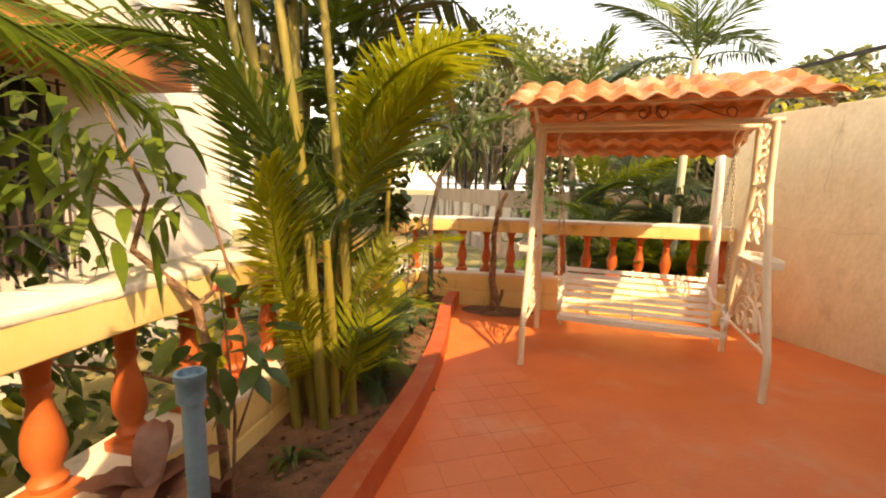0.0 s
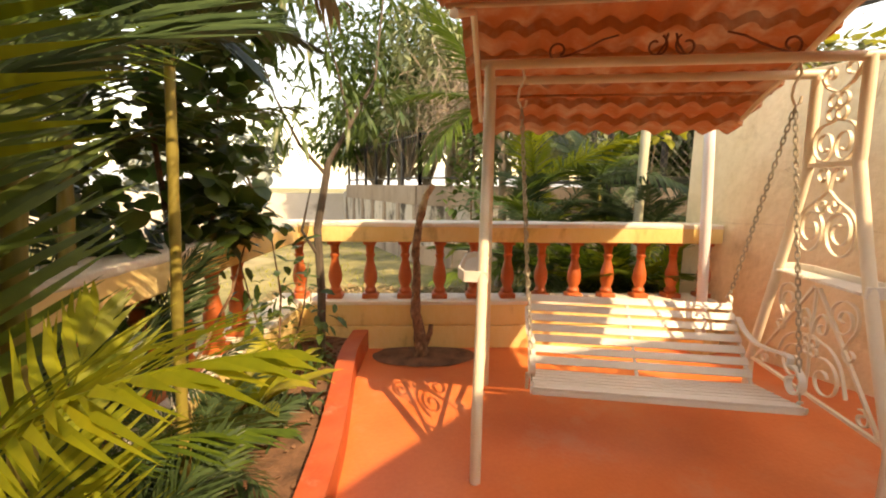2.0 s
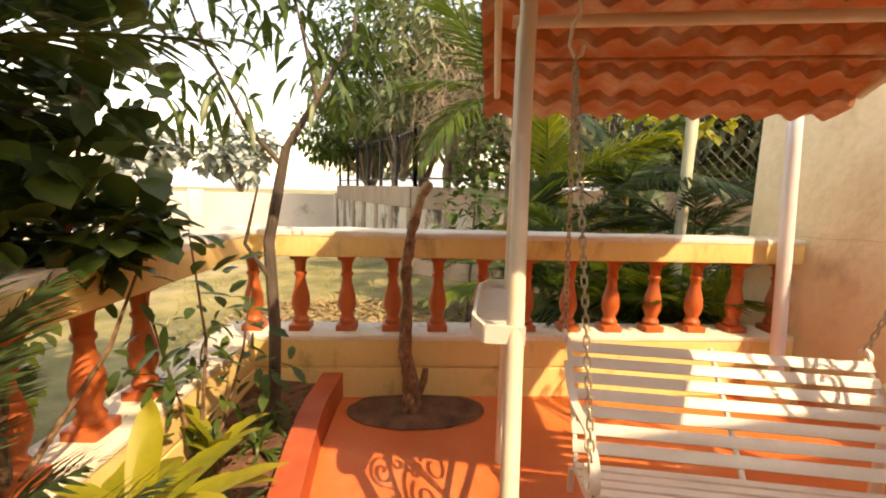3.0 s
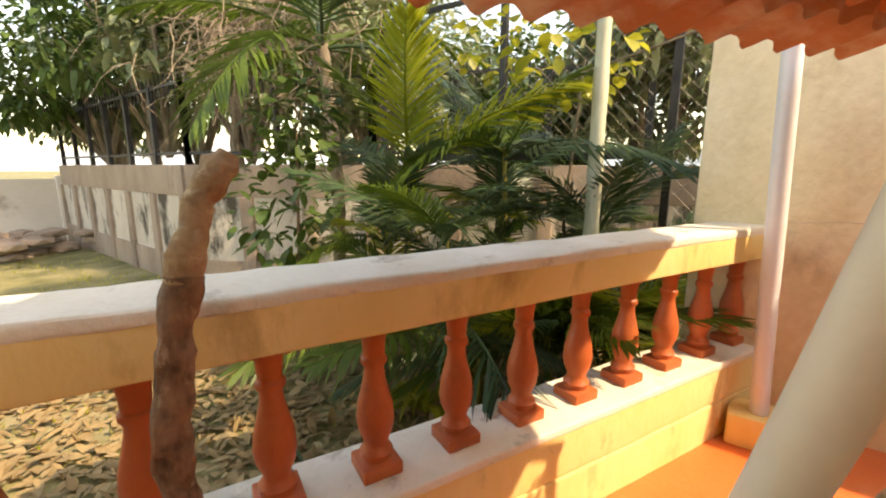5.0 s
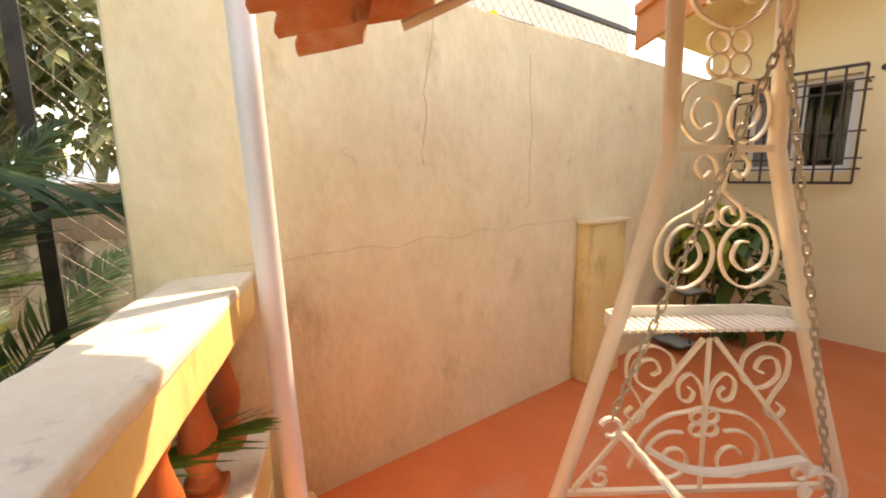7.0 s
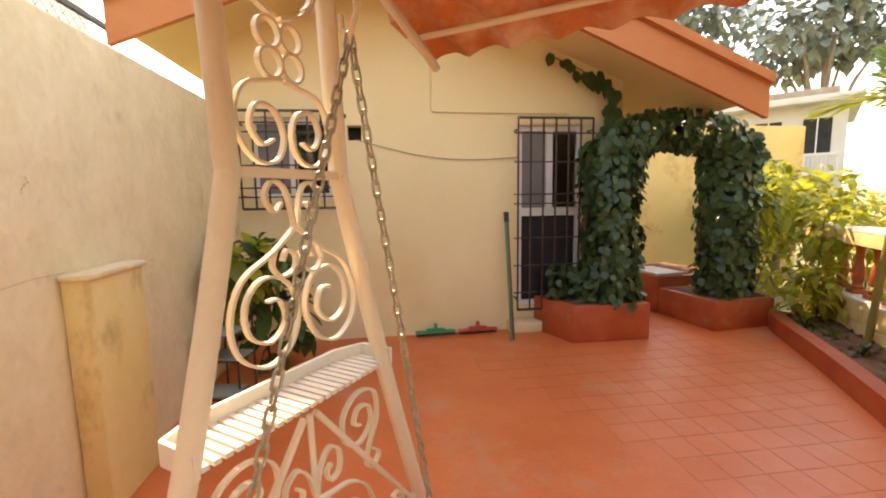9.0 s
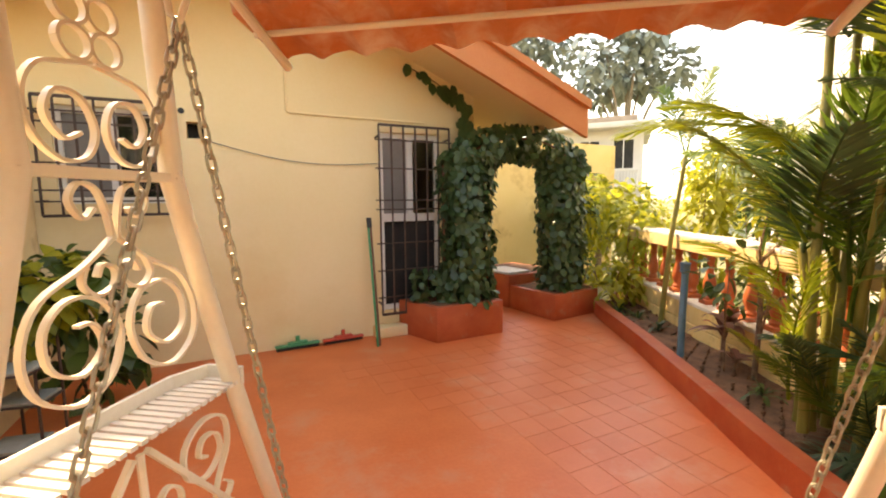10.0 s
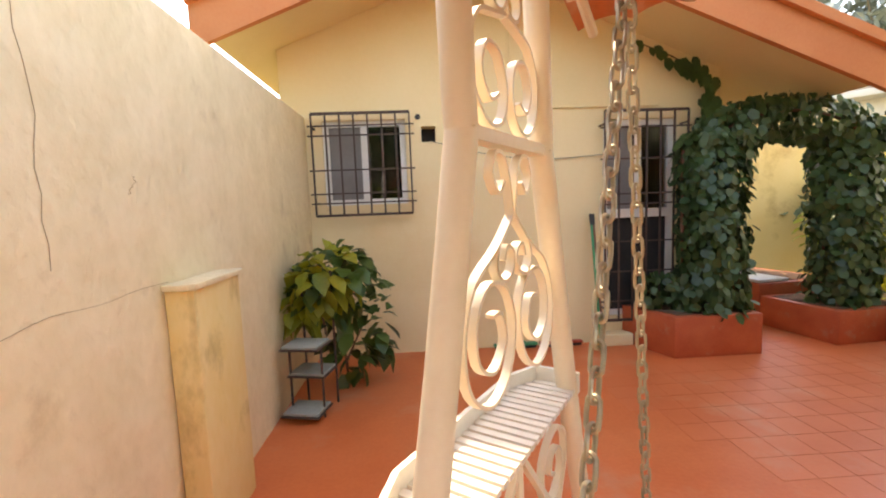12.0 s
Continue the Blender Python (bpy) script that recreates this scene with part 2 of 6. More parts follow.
def tube(points, radius, bm=None, sides=8, closed=False):
    """Round bar along a line of points; radius is a number or one for each point."""
    bm = bm or bmesh.new()
    pts = [Vector(p) for p in points]
    n = len(pts)
    rad = radius if isinstance(radius, (list, tuple)) else [radius] * n
    rings, ref = [], None
    for i, p in enumerate(pts):
        if closed:
            d = pts[(i + 1) % n] - pts[i - 1]
        else:
            d = pts[min(i + 1, n - 1)] - pts[max(i - 1, 0)]
        d = d.normalized() if d.length > 1e-9 else Vector((0, 0, 1))
        if ref is None:
            ref = d.orthogonal().normalized()
        ref = (ref - d * ref.dot(d))
        ref = ref.normalized() if ref.length > 1e-6 else d.orthogonal().normalized()
        side = d.cross(ref)
        rings.append([bm.verts.new(p + (ref * math.cos(a) + side * math.sin(a)) * rad[i]) for a in [2 * math.pi * k / sides for k in range(sides)]])
    for i in range(n if closed else n - 1):
        a, b = rings[i], rings[(i + 1) % n]
        for k in range(sides):
            bm.faces.new((a[k], a[(k + 1) % sides], b[(k + 1) % sides], b[k]))
    if not closed:
        bm.faces.new(rings[0][::-1])
        bm.faces.new(rings[-1])
    return bm


def lathe(profile, sides=16, bm=None, square=None):
    bm = bm or bmesh.new()
    rings = [[bm.verts.new((r * math.cos(2 * math.pi * k / sides), r * math.sin(2 * math.pi * k / sides), z)) for k in range(sides)] for r, z in profile]
    for a, b in zip(rings, rings[1:]):
        for k in range(sides):
            bm.faces.new((a[k], a[(k + 1) % sides], b[(k + 1) % sides], b[k]))
    bm.faces.new(rings[0][::-1])
    bm.faces.new(rings[-1])
    return bm


def prism(outline, z0, z1, bevel=0.0):
    """A slab with a given plan outline."""
    bm = bmesh.new()
    low = [bm.verts.new((x, y, z0)) for x, y in outline]
    top = [bm.verts.new((x, y, z1)) for x, y in outline]
    n = len(outline)
    bm.faces.new(low[::-1])
    bm.faces.new(top)
    for k in range(n):
        bm.faces.new((low[k], low[(k + 1) % n], top[(k + 1) % n], top[k]))
    bmesh.ops.recalc_face_normals(bm, faces=bm.faces)
    if bevel:
        bmesh.ops.bevel(bm, geom=list(bm.edges), offset=bevel, segments=2, profile=0.5, affect="EDGES")
    return bm


def rough(bm, amount, scale, cuts=0):
    """Uneven, worn surface."""
    if cuts:
        bmesh.ops.subdivide_edges(bm, edges=list(bm.edges), cuts=cuts, use_grid_fill=True)
    for v in bm.verts:
        v.co += noise.noise_vector(v.co * scale) * amount
    return bm


def band(a, b, width, z0, z1, bevel=0.0, steps=1, wob=0.0):
    """A straight bar in plan from a to b, of that width, between two heights."""
    a, b = Vector(a), Vector(b)
    d = b - a
    length = d.length
    bm = bmesh.new()
    bmesh.ops.create_cube(bm, size=1)
    for v in bm.verts:
        v.co = Vector((v.co.x * length, v.co.y * width, z0 + (v.co.z + .5) * (z1 - z0)))
    if bevel:
        bmesh.ops.bevel(bm, geom=list(bm.edges), offset=bevel, segments=3, profile=0.6, affect="EDGES")
    if steps > 1:
        for k in range(1, steps):
            bmesh.ops.bisect_plane(bm, geom=list(bm.verts) + list(bm.edges) + list(bm.faces), plane_co=(-length / 2 + length * k / steps, 0, 0), plane_no=(1, 0, 0))
    if wob:
        for v in bm.verts:
            v.co += noise.noise_vector(v.co * 3.1) * wob
    ang = math.atan2(d.y, d.x)
    bmesh.ops.transform(bm, matrix=Matrix.Translation(((a.x + b.x) / 2, (a.y + b.y) / 2, 0)) @ Matrix.Rotation(ang, 4, "Z"), verts=bm.verts)
    return bm


# ---------- plan ----------
WALL_X = 4.05            # inner face of the boundary wall
HOUSE_Y = 0.41           # front face of the house
WALL_TOP = 2.36
U = Vector((0.9126, -0.409))      # along the far balustrade
NRM = Vector((0.409, 0.9126))     # out over the far balustrade
CORNER = U * (-2.27) + NRM * 6.38   # where the two balustrades meet
RAIL_END = U * 1.62 + NRM * 6.38    # at the boundary wall
LEFT_END = Vector((-2.75, 0.35))
KERB = [(-1.70, 0.76), (-1.46, 1.12), (-1.0, 2.0), (-0.36, 3.12), (0.08, 3.88), (0.5, 4.8), (0.86, 5.8), (1.05, 6.19), (1.19, 6.44)]


def floor_outline():
    pts = [(-1.0, -3.4), (4.05, -3.4), (4.05, 5.05)]
    a = U * 1.55 + NRM * 6.23
    b = Vector(KERB[-1])
    return pts + [(a.x, a.y)] + [b[:]] + [p for p in KERB[-2::-1]] + [(-1.9, 0.45), (-1.9, -3.4)]


ground = single("ground", prism([(-300, -300), (300, -300), (300, 300), (-300, 300)], -0.45, -0.30), LAWN, Matrix(), "dry patchy lawn with bare earth", "ground", kind="structure")
floor = single("floor", prism(floor_outline(), -0.30, 0.0), RED_FLOOR, Matrix(), "smooth red oxide terrace floor with pale scuffs", "floor", kind="structure")

# boundary wall
bm = rough(box(WALL_X, WALL_X + 0.22, 0.43, 5.42, -0.3, WALL_TOP, 0.012), 0.006, 1.7, 0)
single("wall_east", bm, CREAM, Matrix(), "cream plastered boundary wall with cracks and stains", "wall", kind="structure")
pil = thing("pilaster", Matrix(), "short cream pilaster against the boundary wall", "pilaster")
part("shaft", rough(box(3.925, 4.048, 2.45, 2.885, 0.002, 1.165, 0.01), 0.004, 7), OCHRE, pil, "ochre stained shaft")
part("cap", rough(box(3.905, 4.047, 2.43, 2.905, 1.158, 1.185, 0.006), 0.008, 11), CREAM, pil, "crumbling mortar cap")


CRACK = material("plaster_crack", (0.30, 0.20, 0.12), (0.48, 0.35, 0.22), 0.95, 8, 40, 0.1)


def wall_crack(points, name="crack"):
    single(name, tube(points, [0.0010] * len(points), sides=4), CRACK, Matrix(), "fine dark crack in cream plaster", "crack")


random.seed(5)
for y0, z0, z1 in ((4.12, 2.25, 1.55), (3.42, 2.2, 1.32), (3.0, 1.62, 1.55), (4.6, 1.62, 1.55)):
    n = 12
    y, pts = y0, []
    for k in range(n + 1):
        pts.append((WALL_X - 0.001, y, z0 + (z1 - z0) * k / n))
        y += random.uniform(-0.018, 0.018)
    wall_crack(pts)
pts, z = [], 1.15
for k in range(40):
    pts.append((WALL_X - 0.001, 5.1 - k * 0.058, z))
    z = 1.15 + 0.03 * noise.noise(Vector((k * 0.3, 1, 2))) + 0.0012 * k
wall_crack(pts)

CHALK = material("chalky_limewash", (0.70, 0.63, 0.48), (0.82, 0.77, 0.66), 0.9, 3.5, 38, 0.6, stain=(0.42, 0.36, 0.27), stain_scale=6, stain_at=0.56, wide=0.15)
# far and left balustrades
RH0, RH1, PL = 0.955, 1.125, 0.43


def baluster_mesh():
    prof = [(0.062, 0.0), (0.062, 0.045), (0.05, 0.05), (0.056, 0.075), (0.042, 0.095), (0.040, 0.11), (0.056, 0.15), (0.062, 0.19), (0.058, 0.24), (0.043, 0.30),
            (0.034, 0.34), (0.032, 0.37), (0.042, 0.385), (0.042, 0.40), (0.034, 0.41), (0.038, 0.46), (0.046, 0.49), (0.05, 0.525)]
    bm = lathe(prof, 16)
    box(-0.068, 0.068, -0.068, 0.068, 0.0, 0.045, 0.006, bm)
    box(-0.055, 0.055, -0.055, 0.055, 0.49, 0.524, 0.005, bm)
    return mesh_of("baluster", bm, BALUSTER)


BAL = baluster_mesh()


def balustrade(name, a, b, first, step, count, label):
    base = thing(name, Matrix(), label, "balustrade")
    d = (Vector(b) - Vector(a)).normalized()
    part("plinth", band(a, b, 0.30, -0.30, 0.205, 0.010, 24, 0.006), OCHRE, base, "cream plaster plinth with stained face")
    part("plinth_course", band(a, b, 0.297, 0.211, PL - 0.004, 0.010, 24, 0.006), OCHRE, base, "upper course of the plinth")
    part("handrail", band(a, b, 0.27, RH0, RH1 - 0.03, 0.008, 30, 0.005), OCHRE, base, "ochre painted handrail with dark stains")
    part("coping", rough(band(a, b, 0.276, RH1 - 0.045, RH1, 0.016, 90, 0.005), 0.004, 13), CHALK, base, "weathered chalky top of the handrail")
    part("plinth_top", band(a, b, 0.304, PL - 0.035, PL + 0.002, 0.010, 24, 0.004), CHALK, base, "bleached top edge of the plinth")
    for k in range(count):
        p = Vector(a) + d * (first + k * step)
        part("baluster", BAL, BALUSTER, base, m=Matrix.Translation((p.x, p.y, PL - 0.001)) @ Matrix.Rotation(math.atan2(d.y, d.x), 4, "Z"))
    return base


g = Vector((3.438, 5.37)) + NRM * 0.07
off = (g - CORNER).dot(U)
step = 0.312
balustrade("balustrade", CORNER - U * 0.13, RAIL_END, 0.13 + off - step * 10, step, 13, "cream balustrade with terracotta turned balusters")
dl = (CORNER - LEFT_END).normalized()
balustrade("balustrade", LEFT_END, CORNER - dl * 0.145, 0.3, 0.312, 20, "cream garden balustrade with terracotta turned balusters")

# white drain pipe standing on a plaster block
pp = thing("drain_pipe", pose(3.765, 5.035, 0), "white plastic drain pipe on a chipped cream block", "pipe")
part("pipe", tube([(0.005, -0.035, 0.16), (0.0, -0.005, 0.8), (-0.012, 0.02, 1.4), (-0.03, 0.05, 2.16)], 0.043, sides=18), PIPE_WHITE, pp)
part("block", rough(box(-0.11, 0.13, -0.14, 0.10, 0.0, 0.17, 0.015), 0.008, 9), OCHRE, pp, "chipped cream plaster block")

# kerb of the planting bed
def offset_line(line, dist):
    out = []
    for i, p in enumerate(line):
        a, b = Vector(line[max(i - 1, 0)]), Vector(line[min(i + 1, len(line) - 1)])
        d = (b - a).normalized()
        out.append((p[0] - d.y * dist, p[1] + d.x * dist))
    return out


def smooth_line(line, n=4):
    out = []
    for i in range(len(line) - 1):
        p0, p1, p2, p3 = (Vector(line[max(i - 1, 0)]), Vector(line[i]), Vector(line[i + 1]), Vector(line[min(i + 2, len(line) - 1)]))
        for k in range(n):
            t = k / n
            out.append((0.5 * ((2 * p1) + (p2 - p0) * t + (2 * p0 - 5 * p1 + 4 * p2 - p3) * t * t + (3 * p1 - p0 - 3 * p2 + p3) * t ** 3))[:])
    return out + [tuple(line[-1])]


kl = smooth_line(KERB, 5)
kin, kout = kl, offset_line(kl, 0.13)
kb = prism(kin + kout[::-1], -0.05, 0.175)
single("kerb", kb, RED_KERB, Matrix(), "red painted raised kerb round the planting bed", "kerb", kind="structure")

# soil of the bed
bed = bmesh.new()
inner = offset_line(kl, 0.12)
for i, p in enumerate(inner):
    q = LEFT_END + (CORNER - LEFT_END) * (i / (len(inner) - 1))
    q = q + Vector((dl.y, -dl.x)) * 0.14
    for k in range(9):
        w = Vector(p).lerp(q, k / 8)
        bed.verts.new((w.x, w.y, 0.10 + 0.03 * noise.noise(Vector((w.x * 3, w.y * 3, 0))) + 0.02 * noise.noise(Vector((w.x * 11, w.y * 11, 4)))))
bed.verts.ensure_lookup_table()
for i in range(len(inner) - 1):
    for k in range(8):
        a = i * 9 + k
        bed.faces.new((bed.verts[a], bed.verts[a + 1], bed.verts[a + 10], bed.verts[a + 9]))
bmesh.ops.recalc_face_normals(bed, faces=bed.faces)
single("bed_soil", bed, SOIL, Matrix(), "dark crumbly garden soil in the bed", "soil", kind="structure")

# round soil pit with the stump in it
bm = bmesh.new()
PIT = Vector((1.50, 5.96))
ring = []
for k in range(28):
    a = 2 * math.pi * k / 28
    ring.append(Vector((PIT.x + 0.44 * math.cos(a) * U.x + 0.24 * math.sin(a) * NRM.x, PIT.y + 0.44 * math.cos(a) * U.y + 0.24 * math.sin(a) * NRM.y, 0)))
cv = bm.verts.new((PIT.x, PIT.y, 0.035))
rv = [[bm.verts.new((PIT.x + (p.x - PIT.x) * f, PIT.y + (p.y - PIT.y) * f, 0.004 + 0.03 * (1 - f) + 0.012 * noise.noise(p * 9 * f))) for p in ring] for f in (0.35, 0.7, 1.0)]
for k in range(28):
    bm.faces.new((cv, rv[0][k], rv[0][(k + 1) % 28]))
    for r in range(2):
        bm.faces.new((rv[r][k], rv[r + 1][k], rv[r + 1][(k + 1) % 28], rv[r][(k + 1) % 28]))
single("pit_soil", bm, SOIL, Matrix.Translation((0, 0, 0.003)) , "dark soil in a round cut-out of the floor", "soil", kind="structure")

stump = thing("tree_stump", pose(1.43, 5.955, 0.0), "sawn-off brown tree trunk in a soil pit", "stump")
def gnarled(points, radii, n, amount):
    """A knobbly trunk: rings along a bent line, pushed in and out."""
    pts, rad = [], []
    for k in range(n + 1):
        t = k / n * (len(points) - 1)
        i = min(int(t), len(points) - 2)
        pts.append(Vector(points[i]).lerp(Vector(points[i + 1]), t - i))
        r = radii[i] + (radii[i + 1] - radii[i]) * (t - i)
        rad.append(r * (1 + 0.16 * noise.noise(Vector((k * 0.55, 2, 7)))))
    return rough(rough(tube(pts, rad, sides=18), amount, 15), amount * 0.5, 42)


pts = [(0.02, -0.02, 0.0), (0.02, -0.01, 0.2), (-0.02, 0.0, 0.42), (-0.005, 0.0, 0.7), (-0.02, 0, 0.9), (0.0, -0.01, 1.1), (0.025, -0.02, 1.24)]
part("trunk", gnarled(pts, [0.060, 0.045, 0.040, 0.036, 0.034, 0.031, 0.031], 60, 0.011), BARK, stump)
part("cut_top", gnarled([(0.022, -0.018, 1.225), (0.042, -0.024, 1.31), (0.06, -0.027, 1.37), (0.10, -0.032, 1.425), (0.115, -0.034, 1.45)], [0.031, 0.027, 0.025, 0.029, 0.017], 22, 0.009), CUTWOOD, stump, "pale splintered cut top")
part("branch_stub", rough(tube([(0.07, 0.02, 0.0), (0.06, 0.02, 0.15), (0.0, 0.02, 0.40)], [0.05, 0.04, 0.034], sides=10), 0.01, 14), BARK, stump)
part("branch_stub", rough(tube([(0.06, 0.0, 0.08), (0.12, 0.0, 0.2), (0.125, 0.0, 0.27)], [0.03, 0.024, 0.02], sides=8), 0.006, 14), BARK, stump)

# ---------- house ----------
W1 = (3.10, 3.90, 1.51, 2.32)
W2 = (0.40, 1.14, 0.27, 2.26)
VENT = (2.805, 2.945, 2.095, 2.245)


def house_wall():
    cuts = [W1, W2, VENT]
    xs = sorted({-0.05, 4.27, *[c[0] for c in cuts], *[c[1] for c in cuts]})
    zs = sorted({-0.3, 2.62, *[c[2] for c in cuts], *[c[3] for c in cuts]})
    bm = bmesh.new()
    ins = lambda x, z: any(c[0] < x < c[1] and c[2] < z < c[3] for c in cuts)
    vert = {}
    def V(x, y, z):
        key = (round(x, 4), round(y, 4), round(z, 4))
        if key not in vert:
            vert[key] = bm.verts.new(key)
        return vert[key]
    def ridge(x):
        return 3.77 - 0.395 * abs(x - 2.43)
    y0, y1 = HOUSE_Y, HOUSE_Y - 0.22
    for i in range(len(xs) - 1):
        for j in range(len(zs) - 1):
            if ins((xs[i] + xs[i + 1]) / 2, (zs[j] + zs[j + 1]) / 2):
                continue
            for y in (y0, y1):
                bm.faces.new([V(xs[i], y, zs[j]), V(xs[i + 1], y, zs[j]), V(xs[i + 1], y, zs[j + 1]), V(xs[i], y, zs[j + 1])])
    top = sorted(set(xs + [2.43]))
    for a, b in zip(top, top[1:]):
        for y in (y0, y1):
            bm.faces.new([bm.verts.new((a, y, 2.62)), bm.verts.new((b, y, 2.62)), bm.verts.new((b, y, ridge(b))), bm.verts.new((a, y, ridge(a)))])
    for c in cuts:
        x0, x1, z0, z1 = c
        for q in (((x0, z0), (x1, z0)), ((x1, z0), (x1, z1)), ((x1, z1), (x0, z1)), ((x0, z1), (x0, z0))):
            (xa, za), (xb, zb) = q
            bm.faces.new([bm.verts.new((xa, y0, za)), bm.verts.new((xb, y0, zb)), bm.verts.new((xb, y1, zb)), bm.verts.new((xa, y1, za))])
    x = -0.05
    bm.faces.new([bm.verts.new((x, y0, -0.3)), bm.verts.new((x, y0, 2.9)), bm.verts.new((x, y1, 2.9)), bm.verts.new((x, y1, -0.3))])
    bmesh.ops.recalc_face_normals(bm, faces=bm.faces)
    return bm


single("wall_south", house_wall(), HOUSE, Matrix(), "smooth pale yellow house wall with a gable", "wall", kind="structure")
single("wall_south_return", box(-0.05, 0.15, -3.6, HOUSE_Y - 0.22, -0.3, 2.9, 0.0), HOUSE, Matrix(), "pale yellow side wall of the house", "wall", kind="structure")
single("wall_back", box(-6.5, -0.05, -3.6, -3.4, -0.3, 2.9, 0.0), OCHRE_WALL, Matrix(), "pale yellow wall at the end of the passage", "wall", kind="structure")
# panel behind the panes, its room darkness put into the colour
single("room_back", box(0.15, 4.27, -2.2, -2.1, -0.3, 3.5, 0.0), UNLIT_BLACK, Matrix(), "near-black panel painting the unlit room behind the windows", "wall", kind="structure")
single("wall_house_east", box(4.05, 4.27, -2.2, 0.23, -0.3, 2.9), HOUSE, Matrix(), "yellow outer wall of the house", "wall", kind="structure")


def gable_roof():
    roof = thing("gable_roof", Matrix(), "gable roof overhang with an orange fascia and yellow soffit", "roof")
    xm, zr, sl, y0, y1 = 2.43, 3.73, 0.395, 1.28, -3.6
    for sgn, xe in ((-1, -0.97), (1, 4.60)):
        def slab(t0, t1, ya, yb, za=0.0):
            bm = bmesh.new()
            zz = lambda x: zr - sl * abs(x - xm)
            pts = [(xm, ya, zz(xm) + t0), (xe, ya, zz(xe) + t0), (xe, ya, zz(xe) + t1), (xm, ya, zz(xm) + t1)]
            f = [bm.verts.new(p) for p in pts]
            b = [bm.verts.new((p[0], yb, p[2])) for p in pts]
            bm.faces.new(f); bm.faces.new(b[::-1])
            for k in range(4):
                bm.faces.new((f[k], b[k], b[(k + 1) % 4], f[(k + 1) % 4]))
            bmesh.ops.recalc_face_normals(bm, faces=bm.faces)
            return bm
        part("soffit", slab(-0.02, 0.10, y0 - 0.002, y1), HOUSE, roof, "yellow painted soffit slab")
        part("fascia", slab(-0.20, 0.11, y0 + 0.05, y0), EAVE, roof, "orange painted fascia")
        part("roof_cover", slab(0.104, 0.19, y0 + 0.10, y1), EAVE, roof, "terracotta roof edge")
    return roof


gable_roof()


def window(name, w, sill, label, door=False):
    x0, x1, z0, z1 = w
    win = thing(name, Matrix(), label, "window")
    win["kind"] = "structure"
    y = HOUSE_Y - 0.10
    fr = 0.055
    bm = box(x0, x1, y, y + 0.06, z1 - fr, z1)
    box(x0, x1, y, y + 0.06, z0, z0 + fr, 0, bm)
    box(x0, x0 + fr, y, y + 0.06, z0 + fr, z1 - fr, 0, bm)
    box(x1 - fr, x1, y, y + 0.06, z0 + fr, z1 - fr, 0, bm)
    part("window_frame", bm, UPVC, win, "white plastic frame")
    xm = (x0 + x1) / 2
    zl = z0 + 1.10 if door else z0 + fr
    part("mullion", box(xm - 0.035, xm + 0.035, y + 0.005, y + 0.065, zl, z1 - fr), UPVC, win)
    if door:
        part("transom", box(x0 + fr, x1 - fr, y + 0.004, y + 0.066, zl - 0.09, zl), UPVC, win)
        part("pane", box(x0 + fr, x1 - fr, y + 0.02, y + 0.026, z0 + fr, zl - 0.09), UNLIT_BLACK, win, "dark lower panel")
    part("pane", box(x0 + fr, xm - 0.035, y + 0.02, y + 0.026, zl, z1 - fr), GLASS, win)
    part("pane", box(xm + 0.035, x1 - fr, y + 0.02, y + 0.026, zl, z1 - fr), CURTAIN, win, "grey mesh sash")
    return win


window("window_1", W1, 0, "small white sliding window behind an iron grille")
window("window_2", W2, 0, "tall white window behind an iron grille", True)


def grille(w, label, rows, cols):
    x0, x1, z0, z1 = w
    g = thing("window_grille", Matrix(), label, "grille")
    y = HOUSE_Y + 0.13
    for z in (z0, z1):
        part("rail", box(x0, x1, y - 0.012, y + 0.012, z - 0.012, z + 0.012), GRILLE, g)
    for k in range(cols + 1):
        x = x0 + (x1 - x0) * k / cols
        part("bar", box(x - 0.008, x + 0.008, y - 0.004, y + 0.012, z0, z1), GRILLE, g)
    for z in rows:
        part("cross_bar", box(x0 - 0.04, x1 + 0.04, y - 0.014, y - 0.002, z - 0.007, z + 0.007), GRILLE, g)
    for x in (x0, x1):
        for z in (z0 + 0.12, z1 - 0.12):
            part("stay", box(x - 0.008, x + 0.008, HOUSE_Y - 0.01, y, z - 0.008, z + 0.008), GRILLE, g)
    return g


grille((3.055, 3.965, 1.415, 2.36), "brown iron window grille of thin bars", [1.53, 1.62, 1.84, 2.16, 2.25], 7)
grille((0.352, 1.18, 0.26, 2.315), "tall rusty iron window grille of thin bars", [0.45, 0.75, 1.05, 1.42, 1.52, 1.86, 2.16], 6)
single("window_sill", box(0.90, 1.26, HOUSE_Y, HOUSE_Y + 0.16, 0.0, 0.12, 0.008), HOUSE, Matrix(), "cream plaster step under the tall window", "sill", kind="structure")
# vent and pipe mouth: the dark inside is painted on a panel and a disc
single("vent_hole", box(2.79, 2.96, HOUSE_Y - 0.20, HOUSE_Y - 0.15, 2.08, 2.26), UNLIT_BLACK, Matrix(), "near-black panel painting the dark depth of a square vent", "vent", kind="structure")
single("pipe_hole", lathe([(0.026, 0), (0.026, 0.006)], 14), BLACK_PL, pose(2.975, HOUSE_Y + 0.001, 2.335, -90), "black disc painting the dark mouth of a pipe in the yellow wall", "vent")
single("conduit", tube([(2.08, 0.424, 3.55), (2.08, 0.424, 2.41), (2.06, 0.424, 2.39), (1.6, 0.424, 2.385), (0.6, 0.424, 2.38)], 0.011, sides=8), HOUSE, Matrix(), "cream painted conduit on the yellow wall", "conduit")
cable = [(2.86 - k * 0.115, 0.43, 2.10 - 0.012 * k - 0.10 * math.sin(k / 15 * math.pi)) for k in range(16)]
